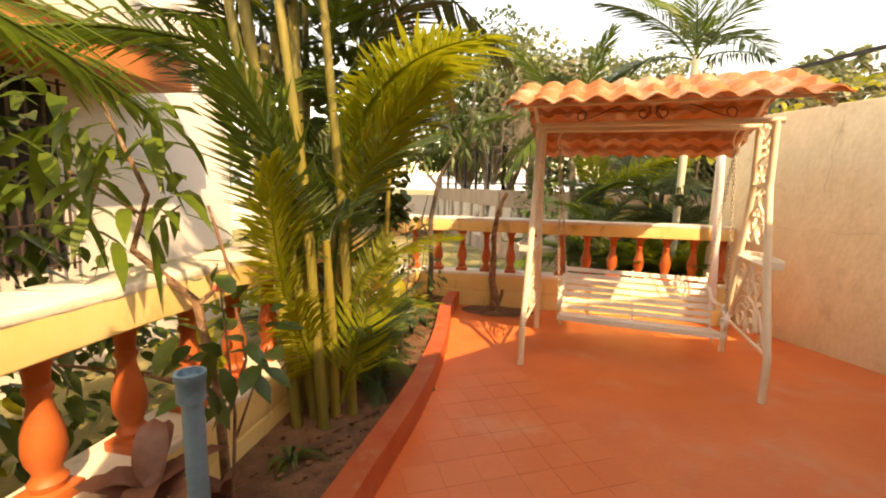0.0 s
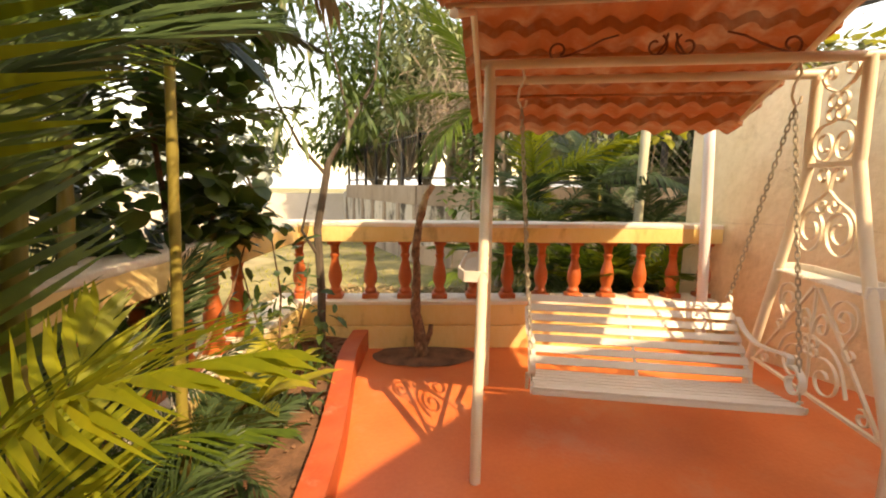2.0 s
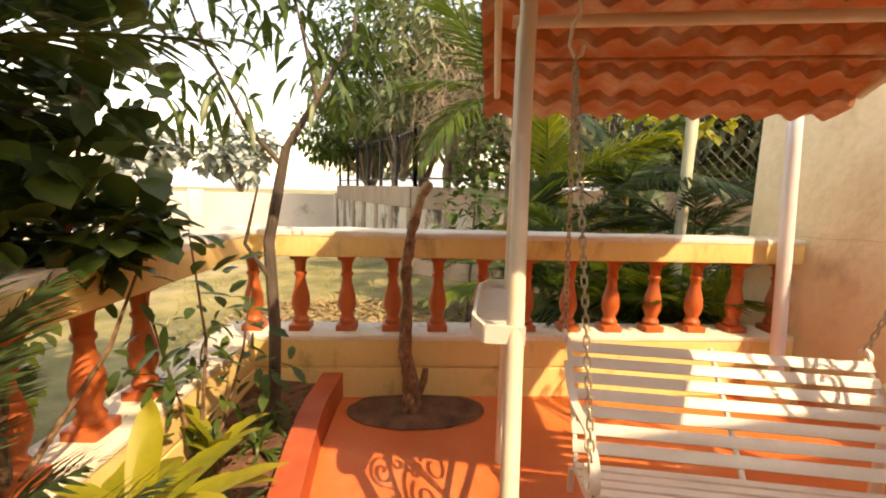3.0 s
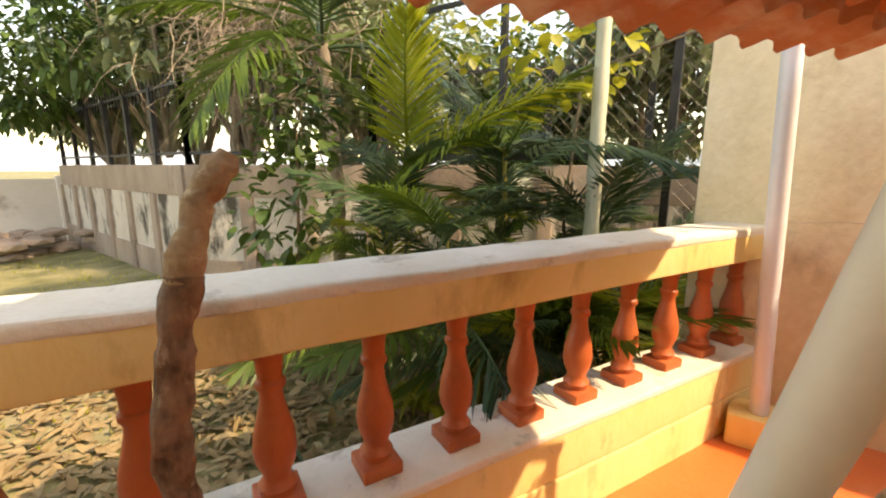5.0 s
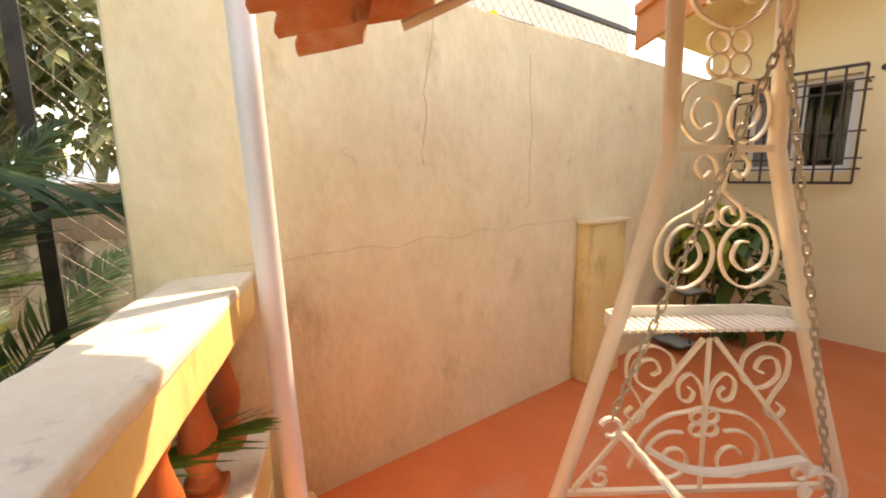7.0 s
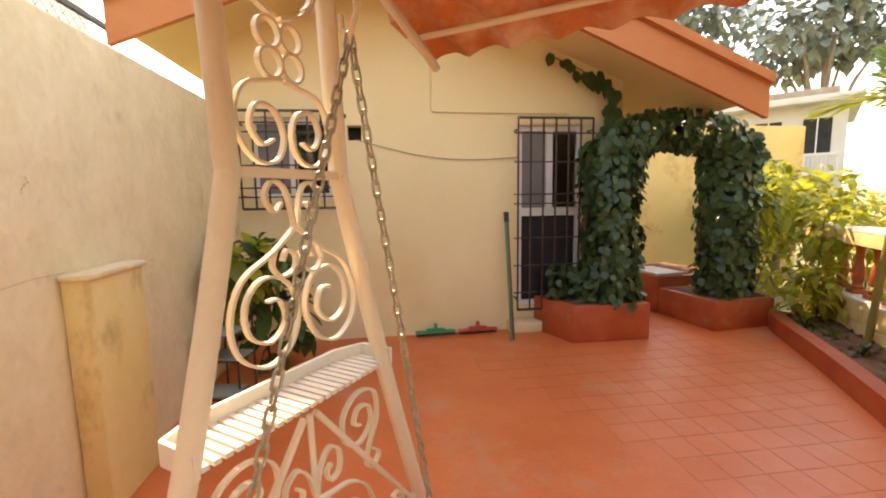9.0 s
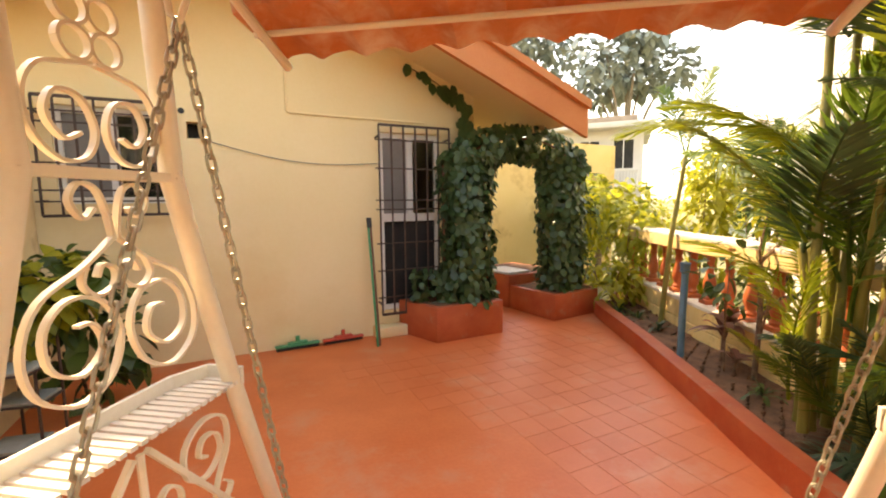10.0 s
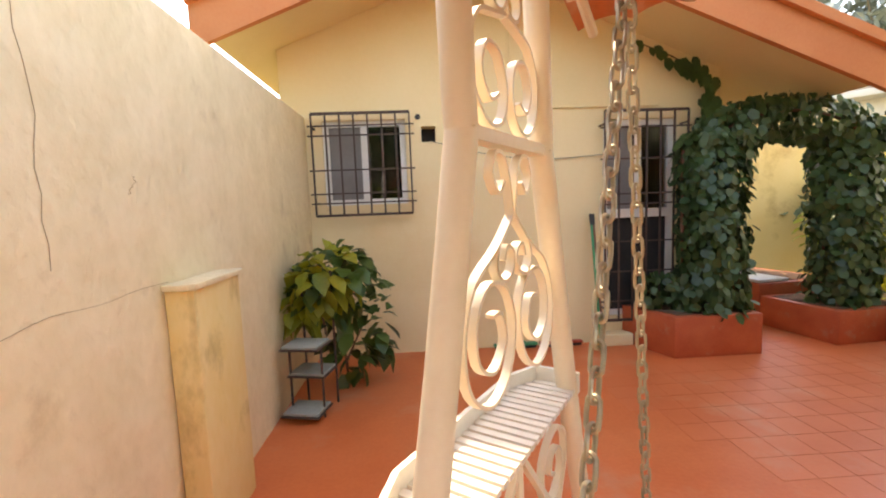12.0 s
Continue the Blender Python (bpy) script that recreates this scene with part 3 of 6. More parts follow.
single("cable", tube(cable, 0.004, sides=6), WIRE, Matrix(), "thin sagging cable across the wall", "cable")


def planter(name, outline, h, label):
    p = thing(name, Matrix(), label, "planter")
    part("box", prism(outline, 0.0, h, 0.01), RED_KERB, p, "red painted masonry box")
    cx, cy = sum(q[0] for q in outline) / len(outline), sum(q[1] for q in outline) / len(outline)
    part("soil", prism([(cx + (x - cx) * 0.86, cy + (y - cy) * 0.8) for x, y in outline], h - 0.02, h + 0.006), SOIL, p, "dark soil")
    return p


planter("planter", [(-0.1, 0.42), (0.95, 0.42), (0.73, 0.99), (-0.1, 0.99)], 0.385, "red painted masonry planter at the foot of the ivy arch")
planter("planter", [(-0.93, 0.90), (-1.72, 0.82), (-1.86, 0.0), (-0.80, 0.10)], 0.33, "low red painted planter beside the ivy arch")
planter("planter", [(-0.79, 0.09), (-1.86, -0.012), (-1.62, -1.0), (-0.66, -0.80)], 0.46, "red painted planter with a pale stone slab")
single("stone_slab", prism([(-0.80, 0.06), (-1.2, 0.02), (-1.1, -0.5), (-0.72, -0.48)], 0.467, 0.50, 0.004), MARBLE, Matrix(), "pale stone slab on the planter", "slab")
single("step", box(-1.0, -0.06, -3.2, -2.9, 0.0, 0.22, 0.01), RED_KERB, Matrix(), "red painted step before the far wall", "step")


# ---------- garden swing ----------
SW = Matrix.Translation((1.069, 4.408, 0)) @ Matrix.Rotation(math.atan2(-0.58, 0.815), 4, "Z")
SWC = 0.575          # middle of the side frames, from front to back


def spiral(cx, cz, r0, r1, a0, a1, n=26):
    """Points of a scroll in the side plane."""
    return [(cx + (r0 + (r1 - r0) * k / n) * math.cos(radians(a0 + (a1 - a0) * k / n)), cz + (r0 + (r1 - r0) * k / n) * math.sin(radians(a0 + (a1 - a0) * k / n))) for k in range(n + 1)]


def soften(pts, n=4):
    return pts if len(pts) > 30 or len(pts) < 3 else smooth_line(pts, n)


def flat_bar(pts, x, bm=None, w=0.011, h=0.004):
    """A flat iron strip bent along points (y, z) in the plane x."""
    bm = bm or bmesh.new()
    rows = []
    n = len(pts)
    for i, (y, z) in enumerate(pts):
        a, b = pts[max(i - 1, 0)], pts[min(i + 1, n - 1)]
        d = Vector((b[0] - a[0], b[1] - a[1]))
        d = d.normalized() if d.length else Vector((1, 0))
        nn = Vector((-d.y, d.x)) * h
        rows.append([bm.verts.new((x - w, y + nn.x, z + nn.y)), bm.verts.new((x + w, y + nn.x, z + nn.y)), bm.verts.new((x + w, y - nn.x, z - nn.y)), bm.verts.new((x - w, y - nn.x, z - nn.y))])
    for a, b in zip(rows, rows[1:]):
        for k in range(4):
            bm.faces.new((a[k], a[(k + 1) % 4], b[(k + 1) % 4], b[k]))
    bm.faces.new(rows[0][::-1])
    bm.faces.new(rows[-1])
    return bm


def scroll_pairs():
    """Half of the ironwork as lists of (distance from the middle, height)."""
    out = []
    # upper panel: a crown scroll, two rings a side, a heart of two big curls
    out.append([(0.006, 1.935), (0.05, 1.95), (0.105, 1.985), (0.135, 2.04)])
    out.append(spiral(0.068, 2.03, 0.052, 0.018, -70, 290))
    out.append(spiral(0.033, 1.895, 0.033, 0.033, 0, 360, 18))
    out.append(spiral(0.033, 1.828, 0.033, 0.033, 0, 360, 18))
    out.append([(0.004, 1.795), (0.05, 1.785), (0.11, 1.768), (0.142, 1.715), (0.136, 1.645), (0.092, 1.598), (0.037, 1.605), (0.012, 1.66), (0.035, 1.72), (0.085, 1.728), (0.108, 1.68), (0.08, 1.638), (0.045, 1.652)])
    # middle panel: small hooks, then the large double curls
    out.append([(0.005, 1.435), (0.012, 1.487), (0.03, 1.54), (0.065, 1.553), (0.088, 1.518), (0.064, 1.482), (0.04, 1.503)])
    out.append([(0.005, 1.44), (0.075, 1.385), (0.168, 1.33), (0.207, 1.24), (0.19, 1.155), (0.115, 1.11), (0.04, 1.15), (0.012, 1.235), (0.045, 1.308), (0.115, 1.325), (0.165, 1.275), (0.162, 1.20), (0.105, 1.168), (0.055, 1.21), (0.07, 1.265), (0.105, 1.268)])
    out.append([(0.07, 1.388), (0.082, 1.35), (0.055, 1.322), (0.015, 1.335), (0.008, 1.37), (0.035, 1.385), (0.05, 1.36)])
    # lower panel: S scrolls outside the braces, rings and wide curls inside
    out.append([(0.20, 0.80), (0.172, 0.815), (0.193, 0.855), (0.243, 0.847), (0.255, 0.785), (0.195, 0.742), (0.128, 0.775), (0.128, 0.862), (0.20, 0.908), (0.28, 0.878), (0.287, 0.79), (0.245, 0.715), (0.222, 0.655), (0.255, 0.622), (0.288, 0.655), (0.265, 0.68)])
    out.append([(0.005, 0.69), (0.02, 0.755), (0.06, 0.80), (0.10, 0.77), (0.095, 0.71), (0.06, 0.697), (0.045, 0.73), (0.065, 0.748)])
    out.append(spiral(0.026, 0.635, 0.024, 0.024, 0, 360, 14))
    out.append(spiral(0.026, 0.585, 0.024, 0.024, 0, 360, 14))
    out.append([(0.008, 0.672), (0.06, 0.658), (0.14, 0.64), (0.21, 0.585), (0.25, 0.50), (0.27, 0.44)])
    out.append(spiral(0.115, 0.47, 0.112, 0.03, 110, -330))
    out.append(spiral(0.375, 0.40, 0.045, 0.015, 120, -300))
    return out


def lerp_table(tab, z):
    for (a, b), (c, d) in zip(tab, tab[1:]):
        if z <= d:
            return a + (c - a) * (z - b) / (d - b)
    return tab[-1][0]


FRONT = [(0.0, 0.0), (0.0, 0.30), (0.035, 0.42), (0.22, 0.96), (0.385, 1.53), (0.398, 1.62), (0.42, 2.06)]
BACK = [(1.07, 0.0), (1.07, 0.30), (1.05, 0.39), (0.87, 1.04), (0.755, 1.53), (0.750, 1.62), (0.768, 2.06)]


def side_x(side, z):
    return -0.015 if side < 0 else 1.74


def bent(side, pts):
    """Ironwork laid into the plane of a side frame."""
    out = []
    for a, z in pts:
        c = (lerp_table(FRONT, z) + lerp_table(BACK, z)) / 2
        out.append((side_x(side, z), c + a, z))
    return out


def strip(pts, bm=None, w=0.0085, h=0.0035):
    """A flat iron strip standing across the plane of the side frame."""
    bm = bm or bmesh.new()
    rows = []
    n = len(pts)
    for i, (x, y, z) in enumerate(pts):
        a, b = pts[max(i - 1, 0)], pts[min(i + 1, n - 1)]
        d = Vector((b[1] - a[1], b[2] - a[2]))
        d = d.normalized() if d.length else Vector((1, 0))
        q = Vector((-d.y, d.x)) * h
        rows.append([bm.verts.new((x - w, y + q.x, z + q.y)), bm.verts.new((x + w, y + q.x, z + q.y)), bm.verts.new((x + w, y - q.x, z - q.y)), bm.verts.new((x - w, y - q.x, z - q.y))])
    for a, b in zip(rows, rows[1:]):
        for k in range(4):
            bm.faces.new((a[k], a[(k + 1) % 4], b[(k + 1) % 4], b[k]))
    bm.faces.new(rows[0][::-1])
    bm.faces.new(rows[-1])
    return bm


swing = thing("garden_swing", SW, "white iron garden swing frame with scrollwork under a terracotta tiled canopy", "garden swing")
SCROLLS = scroll_pairs()
for sd in (-1, 1):
    xb = side_x(sd, 1.57)
    side = part("side_frame", box(xb - 0.018, xb + 0.018, lerp_table(FRONT, 1.57), lerp_table(BACK, 1.57), 1.562, 1.584), CREAM_METAL, swing, "cream painted crossbar of the side frame")
    for tab in (FRONT, BACK):
        part("leg", tube([(side_x(sd, z), v, z) for v, z in soften(tab, 3)], 0.027, sides=14), CREAM_METAL, side, "cream painted tube leg with chips")
    for pts in SCROLLS:
        k = 1.0
        for sg in (1, -1):
            part("scroll", strip(bent(sd, [(sg * a * k, b) for a, b in soften(pts)])), CREAM_METAL, side)
    part("upright", tube(bent(sd, [(0, 0.34), (0, 0.93)]), 0.009, sides=6), CREAM_METAL, side)
    for sg in (1, -1):
        part("diagonal", strip(bent(sd, [(sg * 0.02, 0.93), (sg * 0.47, 0.36)]), w=0.008, h=0.007), CREAM_METAL, side)
    part("bottom_bar", strip(bent(sd, [(-0.50, 0.345), (0.50, 0.345)]), w=0.011, h=0.008), CREAM_METAL, side)
    x = side_x(sd, 0.95) - 0.03 * sd
    w = 0.16 * sd
    L0, L1 = lerp_table(FRONT, 0.95) - 0.005, lerp_table(BACK, 0.95) - 0.01
    rim = [(x, L0), (x + w * 0.75, L0), (x + w, L0 + 0.10), (x + w, L1 - 0.10), (x + w * 0.75, L1), (x, L1)]
    bmr = bmesh.new()
    for a, b in zip(rim, rim[1:]):
        join(bmr, band(a, b, 0.012, 0.955, 1.01))
    tray = part("tray", bmr, WHITE, swing, "white slatted side tray with a raised rim")
    n = 24
    for k in range(n):
        y = L0 + 0.02 + (L1 - L0 - 0.04) * k / (n - 1)
        inset = max(0, 0.10 - min(y - L0, L1 - y)) * 0.5
        xa, xc = sorted((x + 0.005 * sd, x + w - inset * sd))
        part("slat", box(xa, xc, y - 0.009, y + 0.009, 0.962, 0.974), WHITE, tray)

# top beams
part("beam", tube([(-0.06, SWC - 0.155, 2.06), (1.79, SWC - 0.155, 2.06)], 0.024, sides=12), CREAM_METAL, swing, "cream tube beam")
part("beam", tube([(-0.06, SWC + 0.19, 2.06), (1.79, SWC + 0.19, 2.06)], 0.024, sides=12), CREAM_METAL, swing, "cream tube beam")
R0 = (-0.38, 2.075)      # front edge of the canopy
R1 = (0.60, 2.45)       # ridge
R2 = (1.95, 1.865)        # rear edge
for y in (R0[0] + 0.22, 0.12, 0.98, 1.36):
    z = (R0[1] + (R1[1] - R0[1]) * (y - R0[0]) / (R1[0] - R0[0]) if y < R1[0] else R1[1] + (R2[1] - R1[1]) * (y - R1[0]) / (R2[0] - R1[0])) - 0.035
    part("purlin", tube([(-0.17, y, z), (1.84, y, z)], 0.012, sides=8), CREAM_METAL if y < 0 else ROOFTILE, swing)
for x in (-0.12, 1.79):
    part("rafter", tube([(x, -0.30, 2.045), (x, 0.60, 2.385), (x, 1.60, 1.955)], 0.018, sides=8), CREAM_METAL, swing)
# scrollwork panel under the front of the canopy, red-brown
for sg in (1, -1):
    def fp(pts):
        return [(0.90 + sg * a, 0.53, z + 0.03) for a, z in pts]
    part("scroll", tube(fp(spiral(0.075, 2.13, 0.06, 0.02, 120, 480)), 0.006, sides=6), RUSTIRON, swing, "red-brown scroll")
    part("scroll", tube(fp([(0.02, 2.19), (0.03, 2.14), (0.08, 2.07)]), 0.006, sides=6), RUSTIRON, swing)
    part("scroll", tube(fp(spiral(0.56, 2.12, 0.05, 0.02, -60, 250) [::-1] + [(0.50, 2.10), (0.42, 2.13), (0.34, 2.17), (0.26, 2.19)]), 0.006, sides=6), RUSTIRON, swing)


def canopy(name, y0, z0, y1, z1, courses):
    """Corrugated tile sheet between two edges, stepped in courses, with thickness."""
    x0, x1, waves, per = -0.20, 1.86, 11, 8
    nx = waves * per
    bm = bmesh.new()
    grid = []
    rows = []
    for c in range(courses):
        rows += [(c / courses, -0.028), ((c + 0.5) / courses, -0.004), ((c + 0.94) / courses, 0.022)]
    for f, lift in rows:
        y, z = y0 + (y1 - y0) * f, z0 + (z1 - z0) * f + (lift if z1 < z0 else -lift)
        grid.append([(x0 + (x1 - x0) * k / nx, y + 0.014 * math.cos(2 * math.pi * k / per) + 0.005 * math.sin(k * 1.7), z + 0.038 * (0.5 - 0.5 * math.cos(2 * math.pi * k / per)) ** 0.75 + 0.003 * noise.noise(Vector((k, f * 9, 1)))) for k in range(nx + 1)])
    up = [[bm.verts.new(p) for p in r] for r in grid]
    dn = [[bm.verts.new((p[0], p[1], p[2] - 0.011)) for p in r] for r in grid]
    for r in range(len(rows) - 1):
        for k in range(nx):
            bm.faces.new((up[r][k], up[r][k + 1], up[r + 1][k + 1], up[r + 1][k]))
            bm.faces.new((dn[r][k], dn[r + 1][k], dn[r + 1][k + 1], dn[r][k + 1]))
    for r in (0, len(rows) - 1):
        for k in range(nx):
            bm.faces.new((up[r][k], dn[r][k], dn[r][k + 1], up[r][k + 1]))
    for k in (0, nx):
        for r in range(len(rows) - 1):
            bm.faces.new((up[r][k], up[r + 1][k], dn[r + 1][k], dn[r][k]))
    bmesh.ops.recalc_face_normals(bm, faces=bm.faces)
    return part(name, bm, ROOFTILE, swing, "corrugated terracotta tile sheet")


canopy("canopy_front", R0[0], R0[1], R1[0], R1[1], 3)
canopy("canopy_rear", R1[0] - 0.02, R1[1], R2[0], R2[1], 6)


def link_mesh():
    pts = []
    for k in range(14):
        a = 2 * math.pi * k / 14
        pts.append((0.009 * math.cos(a), 0, 0.012 * (1 if math.sin(a) > 0 else -1) * (abs(math.sin(a)) > 0.01) + 0.009 * math.sin(a)))
    return pts


def chain(a, b, parent, name="chain"):
    a, b = Vector(a), Vector(b)
    d = b - a
    n = int(d.length / 0.032)
    q = d.to_track_quat("Z", "X").to_matrix().to_4x4()
    bm = bmesh.new()
    lp = [Vector(p) for p in link_mesh()]
    for k in range(n):
        m = Matrix.Translation(a + d * ((k + 0.5) / n)) @ q @ Matrix.Rotation(radians(90 * (k % 2) + 20), 4, "Z")
        tube([m @ p for p in lp], 0.0034, bm, 6, True)
    return part(name, bm, CHAIN, parent, "worn galvanised chain")


# ---------- swing bench ----------
bench = thing("swing_bench", SW, "white slatted iron swing bench hanging on chains", "bench")
B0, B1 = 0.26, 1.525
SZ, BZ = 0.405, 0.335      # seat height at its front and back
F, BK, TOP = 0.21, 0.62, (0.95, 0.725)


def back_at(f):
    return BK + (TOP[0] - BK) * f, BZ + 0.02 + (TOP[1] - BZ - 0.02) * f


def seat_bar(name, a, b, z0, z1, label=""):
    """A bar across the tilted seat, a to b from its front edge."""
    m = Matrix.Translation((0, F, SZ)) @ Matrix.Rotation(math.atan2(BZ - SZ, BK - F), 4, "X")
    part(name, box(B0, B1, a, b, z0, z1, 0.002), WHITE, bench, label, m=m)


seat_bar("seat_frame", 0.0, 0.022, -0.03, -0.002)
seat_bar("seat_frame", 0.39, 0.41, -0.03, -0.002)
seat_bar("slat", -0.005, 0.075, 0.0, 0.012, "wide chipped front slat")
for k in range(5):
    seat_bar("slat", 0.092 + k * 0.064, 0.092 + k * 0.064 + 0.044, 0.0, 0.010)
slope = math.atan2(TOP[1] - BZ - 0.02, TOP[0] - BK)
for k in range(7):
    y, z = back_at((k + 0.6) / 7)
    m = Matrix.Translation((0, y, z)) @ Matrix.Rotation(slope, 4, "X")
    part("back_slat", box(B0, B1, -0.024, 0.024, 0.0, 0.010, 0.002), WHITE, bench, m=m)
for x in (B0 + 0.012, (B0 + B1) / 2, B1 - 0.012):
    ya, za = back_at(-0.03)
    yb, zb = back_at(1.04)
    part("back_post", tube([(x, ya, za - 0.012), (x, yb, zb - 0.012)], 0.011, sides=8), WHITE, bench)
    part("cross_bar", tube([(x, F, SZ - 0.018), (x, BK, BZ - 0.018)], 0.012, sides=8), WHITE, bench)
for x in (B0 - 0.004, B1 + 0.004):
    arm = [(0.86, 0.66), (0.76, 0.60), (0.64, 0.575), (0.50, 0.59), (0.36, 0.61)] + spiral(0.31, SZ + 0.09, 0.082, 0.030, 60, 400, 22)
    part("arm", flat_bar(soften(arm), x, w=0.016, h=0.006), WHITE, bench, "curled white flat-iron arm")
    part("hook", flat_bar(spiral(F + 0.02, SZ + 0.0, 0.032, 0.024, -200, 80, 14), x, w=0.008, h=0.005), WHITE, bench)
    part("hook", flat_bar(spiral(TOP[0] + 0.03, TOP[1] + 0.01, 0.034, 0.026, 20, 300, 14), x, w=0.008, h=0.005), WHITE, bench)
    part("foot", box(x - 0.01, x + 0.01, BK - 0.02, BK + 0.0, BZ - 0.12, BZ - 0.02), WHITE, bench)
    xt = 0.16 if x < 0.8 else 1.535
    part("hanger", tube([(xt, SWC, 2.08), (xt + 0.012, SWC, 2.02), (xt - 0.016, SWC, 1.97), (xt - 0.022, SWC, 1.91), (xt, SWC, 1.865), (xt + 0.02, SWC, 1.88), (xt + 0.024, SWC, 1.91)], 0.007, sides=8), CREAM_METAL, bench, "bent hanging hook")
    chain((xt, SWC, 1.865), (x, F + 0.04, SZ + 0.03), bench)
    chain((xt, SWC, 1.865), (x, TOP[0] + 0.03, TOP[1] + 0.04), bench)


# ---------- plants ----------
class Leaves:
    """Collects leaf blades into one mesh."""
    def __init__(self):
        self.v, self.f = [], []

    def blade(self, p, d, up, length, width, droop=0.2, fold=0.25, seg=3, shape=1.0):
        p, d = Vector(p), Vector(d).normalized()
        side = d.cross(up)
        side = side.normalized() if side.length > 1e-4 else d.orthogonal().normalized()
        nn = side.cross(d)
        b = len(self.v)
        pts = []
        for k in range(seg + 1):
            t = k / seg
            c = p + d * (length * t * (1 - 0.25 * droop * t)) - Vector((0, 0, 1)) * (droop * length * t * t)
            w = width * (math.sin(math.pi * min(1, t * 0.86 + 0.10)) ** shape) if k < seg else 0
            pts.append((c, w))
        for c, w in pts[:-1]:
            self.v += [(c - side * w - nn * fold * w * -1)[:], c[:], (c + side * w + nn * fold * w)[:]]
        self.v.append(pts[-1][0][:])
        for k in range(seg - 1):
            a = b + 3 * k
            self.f += [(a, a + 1, a + 4, a + 3), (a + 1, a + 2, a + 5, a + 4)]
        a = b + 3 * (seg - 1)
        self.f += [(a, a + 1, a + 3), (a + 1, a + 2, a + 3)]

    def strip(self, p, d, up, length, width, droop):
        """A narrow leaflet of two pieces."""
        p, d = Vector(p), Vector(d).normalized()
        side = d.cross(up)
        side = side.normalized() if side.length > 1e-4 else d.orthogonal().normalized()
        b = len(self.v)
        m = p + d * length * 0.5 - Vector((0, 0, droop * length * 0.28))
        e = p + d * length * 0.93 - Vector((0, 0, droop * length))
        self.v += [(p - side * width * 0.4)[:], (p + side * width * 0.4)[:], (m - side * width)[:], (m + side * width)[:], e[:]]
        self.f += [(b, b + 1, b + 3, b + 2), (b + 2, b + 3, b + 4)]

    def mesh(self, name, mat):
        me = bpy.data.meshes.new(name)
        me.from_pydata(self.v, [], self.f)
        me.materials.append(mat)
        me.polygons.foreach_set("use_smooth", [True] * len(me.polygons))
        return me


def frond_mesh(length, arch, leaflet, n, mat, rng, width=0.0085, name="frond", limp=0.5):
    """A feather palm frond along +x, rising and arching over; arch is the fall at its tip."""
    lv = Leaves()
    pts = []
    for k in range(13):
        t = k / 12
        pts.append(Vector((length * t * (1 - 0.16 * arch * t), 0, -arch * length * 0.55 * t * t)))
    for k in range(n):
        t = 0.16 + 0.84 * k / (n - 1)
        i = min(int(t * 12), 11)
        c = pts[i].lerp(pts[i + 1], t * 12 - i)
        d = (pts[i + 1] - pts[i]).normalized()
        ll = leaflet * (math.sin(math.pi * (0.16 + 0.80 * t)) ** 0.7) * rng.uniform(0.85, 1.08)
        for sg in (1, -1):
            ang = radians(62 - 38 * t + rng.uniform(-6, 6))
            out = d * math.cos(ang) + Vector((0, sg, 0)) * math.sin(ang) + Vector((0, 0, rng.uniform(0.12, 0.42)))
            lv.strip(c, out, Vector((0, 0, 1)), ll, width * rng.uniform(0.8, 1.15), limp * rng.uniform(0.5, 1.25))
    me = lv.mesh(name, mat)
    bm = bmesh.new()
    bm.from_mesh(me)
    tube(pts, [0.010 * (1 - 0.82 * k / 12) + 0.001 for k in range(13)], bm, 5)
    bm.to_mesh(me)
    bm.free()
    return me


rng = random.Random(11)
FRONDS = {}
# same fronds by tone: y painted sunlit, d painted shaded, b dry
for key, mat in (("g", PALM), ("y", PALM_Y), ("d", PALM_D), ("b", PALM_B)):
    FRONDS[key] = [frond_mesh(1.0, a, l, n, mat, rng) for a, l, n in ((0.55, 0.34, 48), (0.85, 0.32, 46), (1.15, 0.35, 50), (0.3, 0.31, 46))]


def put_frond(parent, base, az, el, size, kinds, rng, which=None, roll=0):
    k = rng.choice(kinds)
    me = FRONDS[k][which if which is not None else rng.randrange(4)]
    m = Matrix.Translation(base) @ Matrix.Rotation(radians(az), 4, "Z") @ Matrix.Rotation(radians(-el), 4, "Y") @ Matrix.Rotation(radians(roll), 4, "X") @ Matrix.Diagonal((size, size, size, 1))
    part("frond", me, None, parent, m=m)


def cane_mesh(pts, r0, r1, mat):
    bm = bmesh.new()
    pts = [Vector(p) for p in pts]
    full, rad = [], []
    n = 22
    for k in range(n + 1):
        t = k / n * (len(pts) - 1)
        i = min(int(t), len(pts) - 2)
        full.append(pts[i].lerp(pts[i + 1], t - i))
        rad.append((r0 + (r1 - r0) * k / n) * (1.12 if k % 3 == 0 else 1.0))
    return mesh_of("cane", tube(full, rad, None, 10), mat)


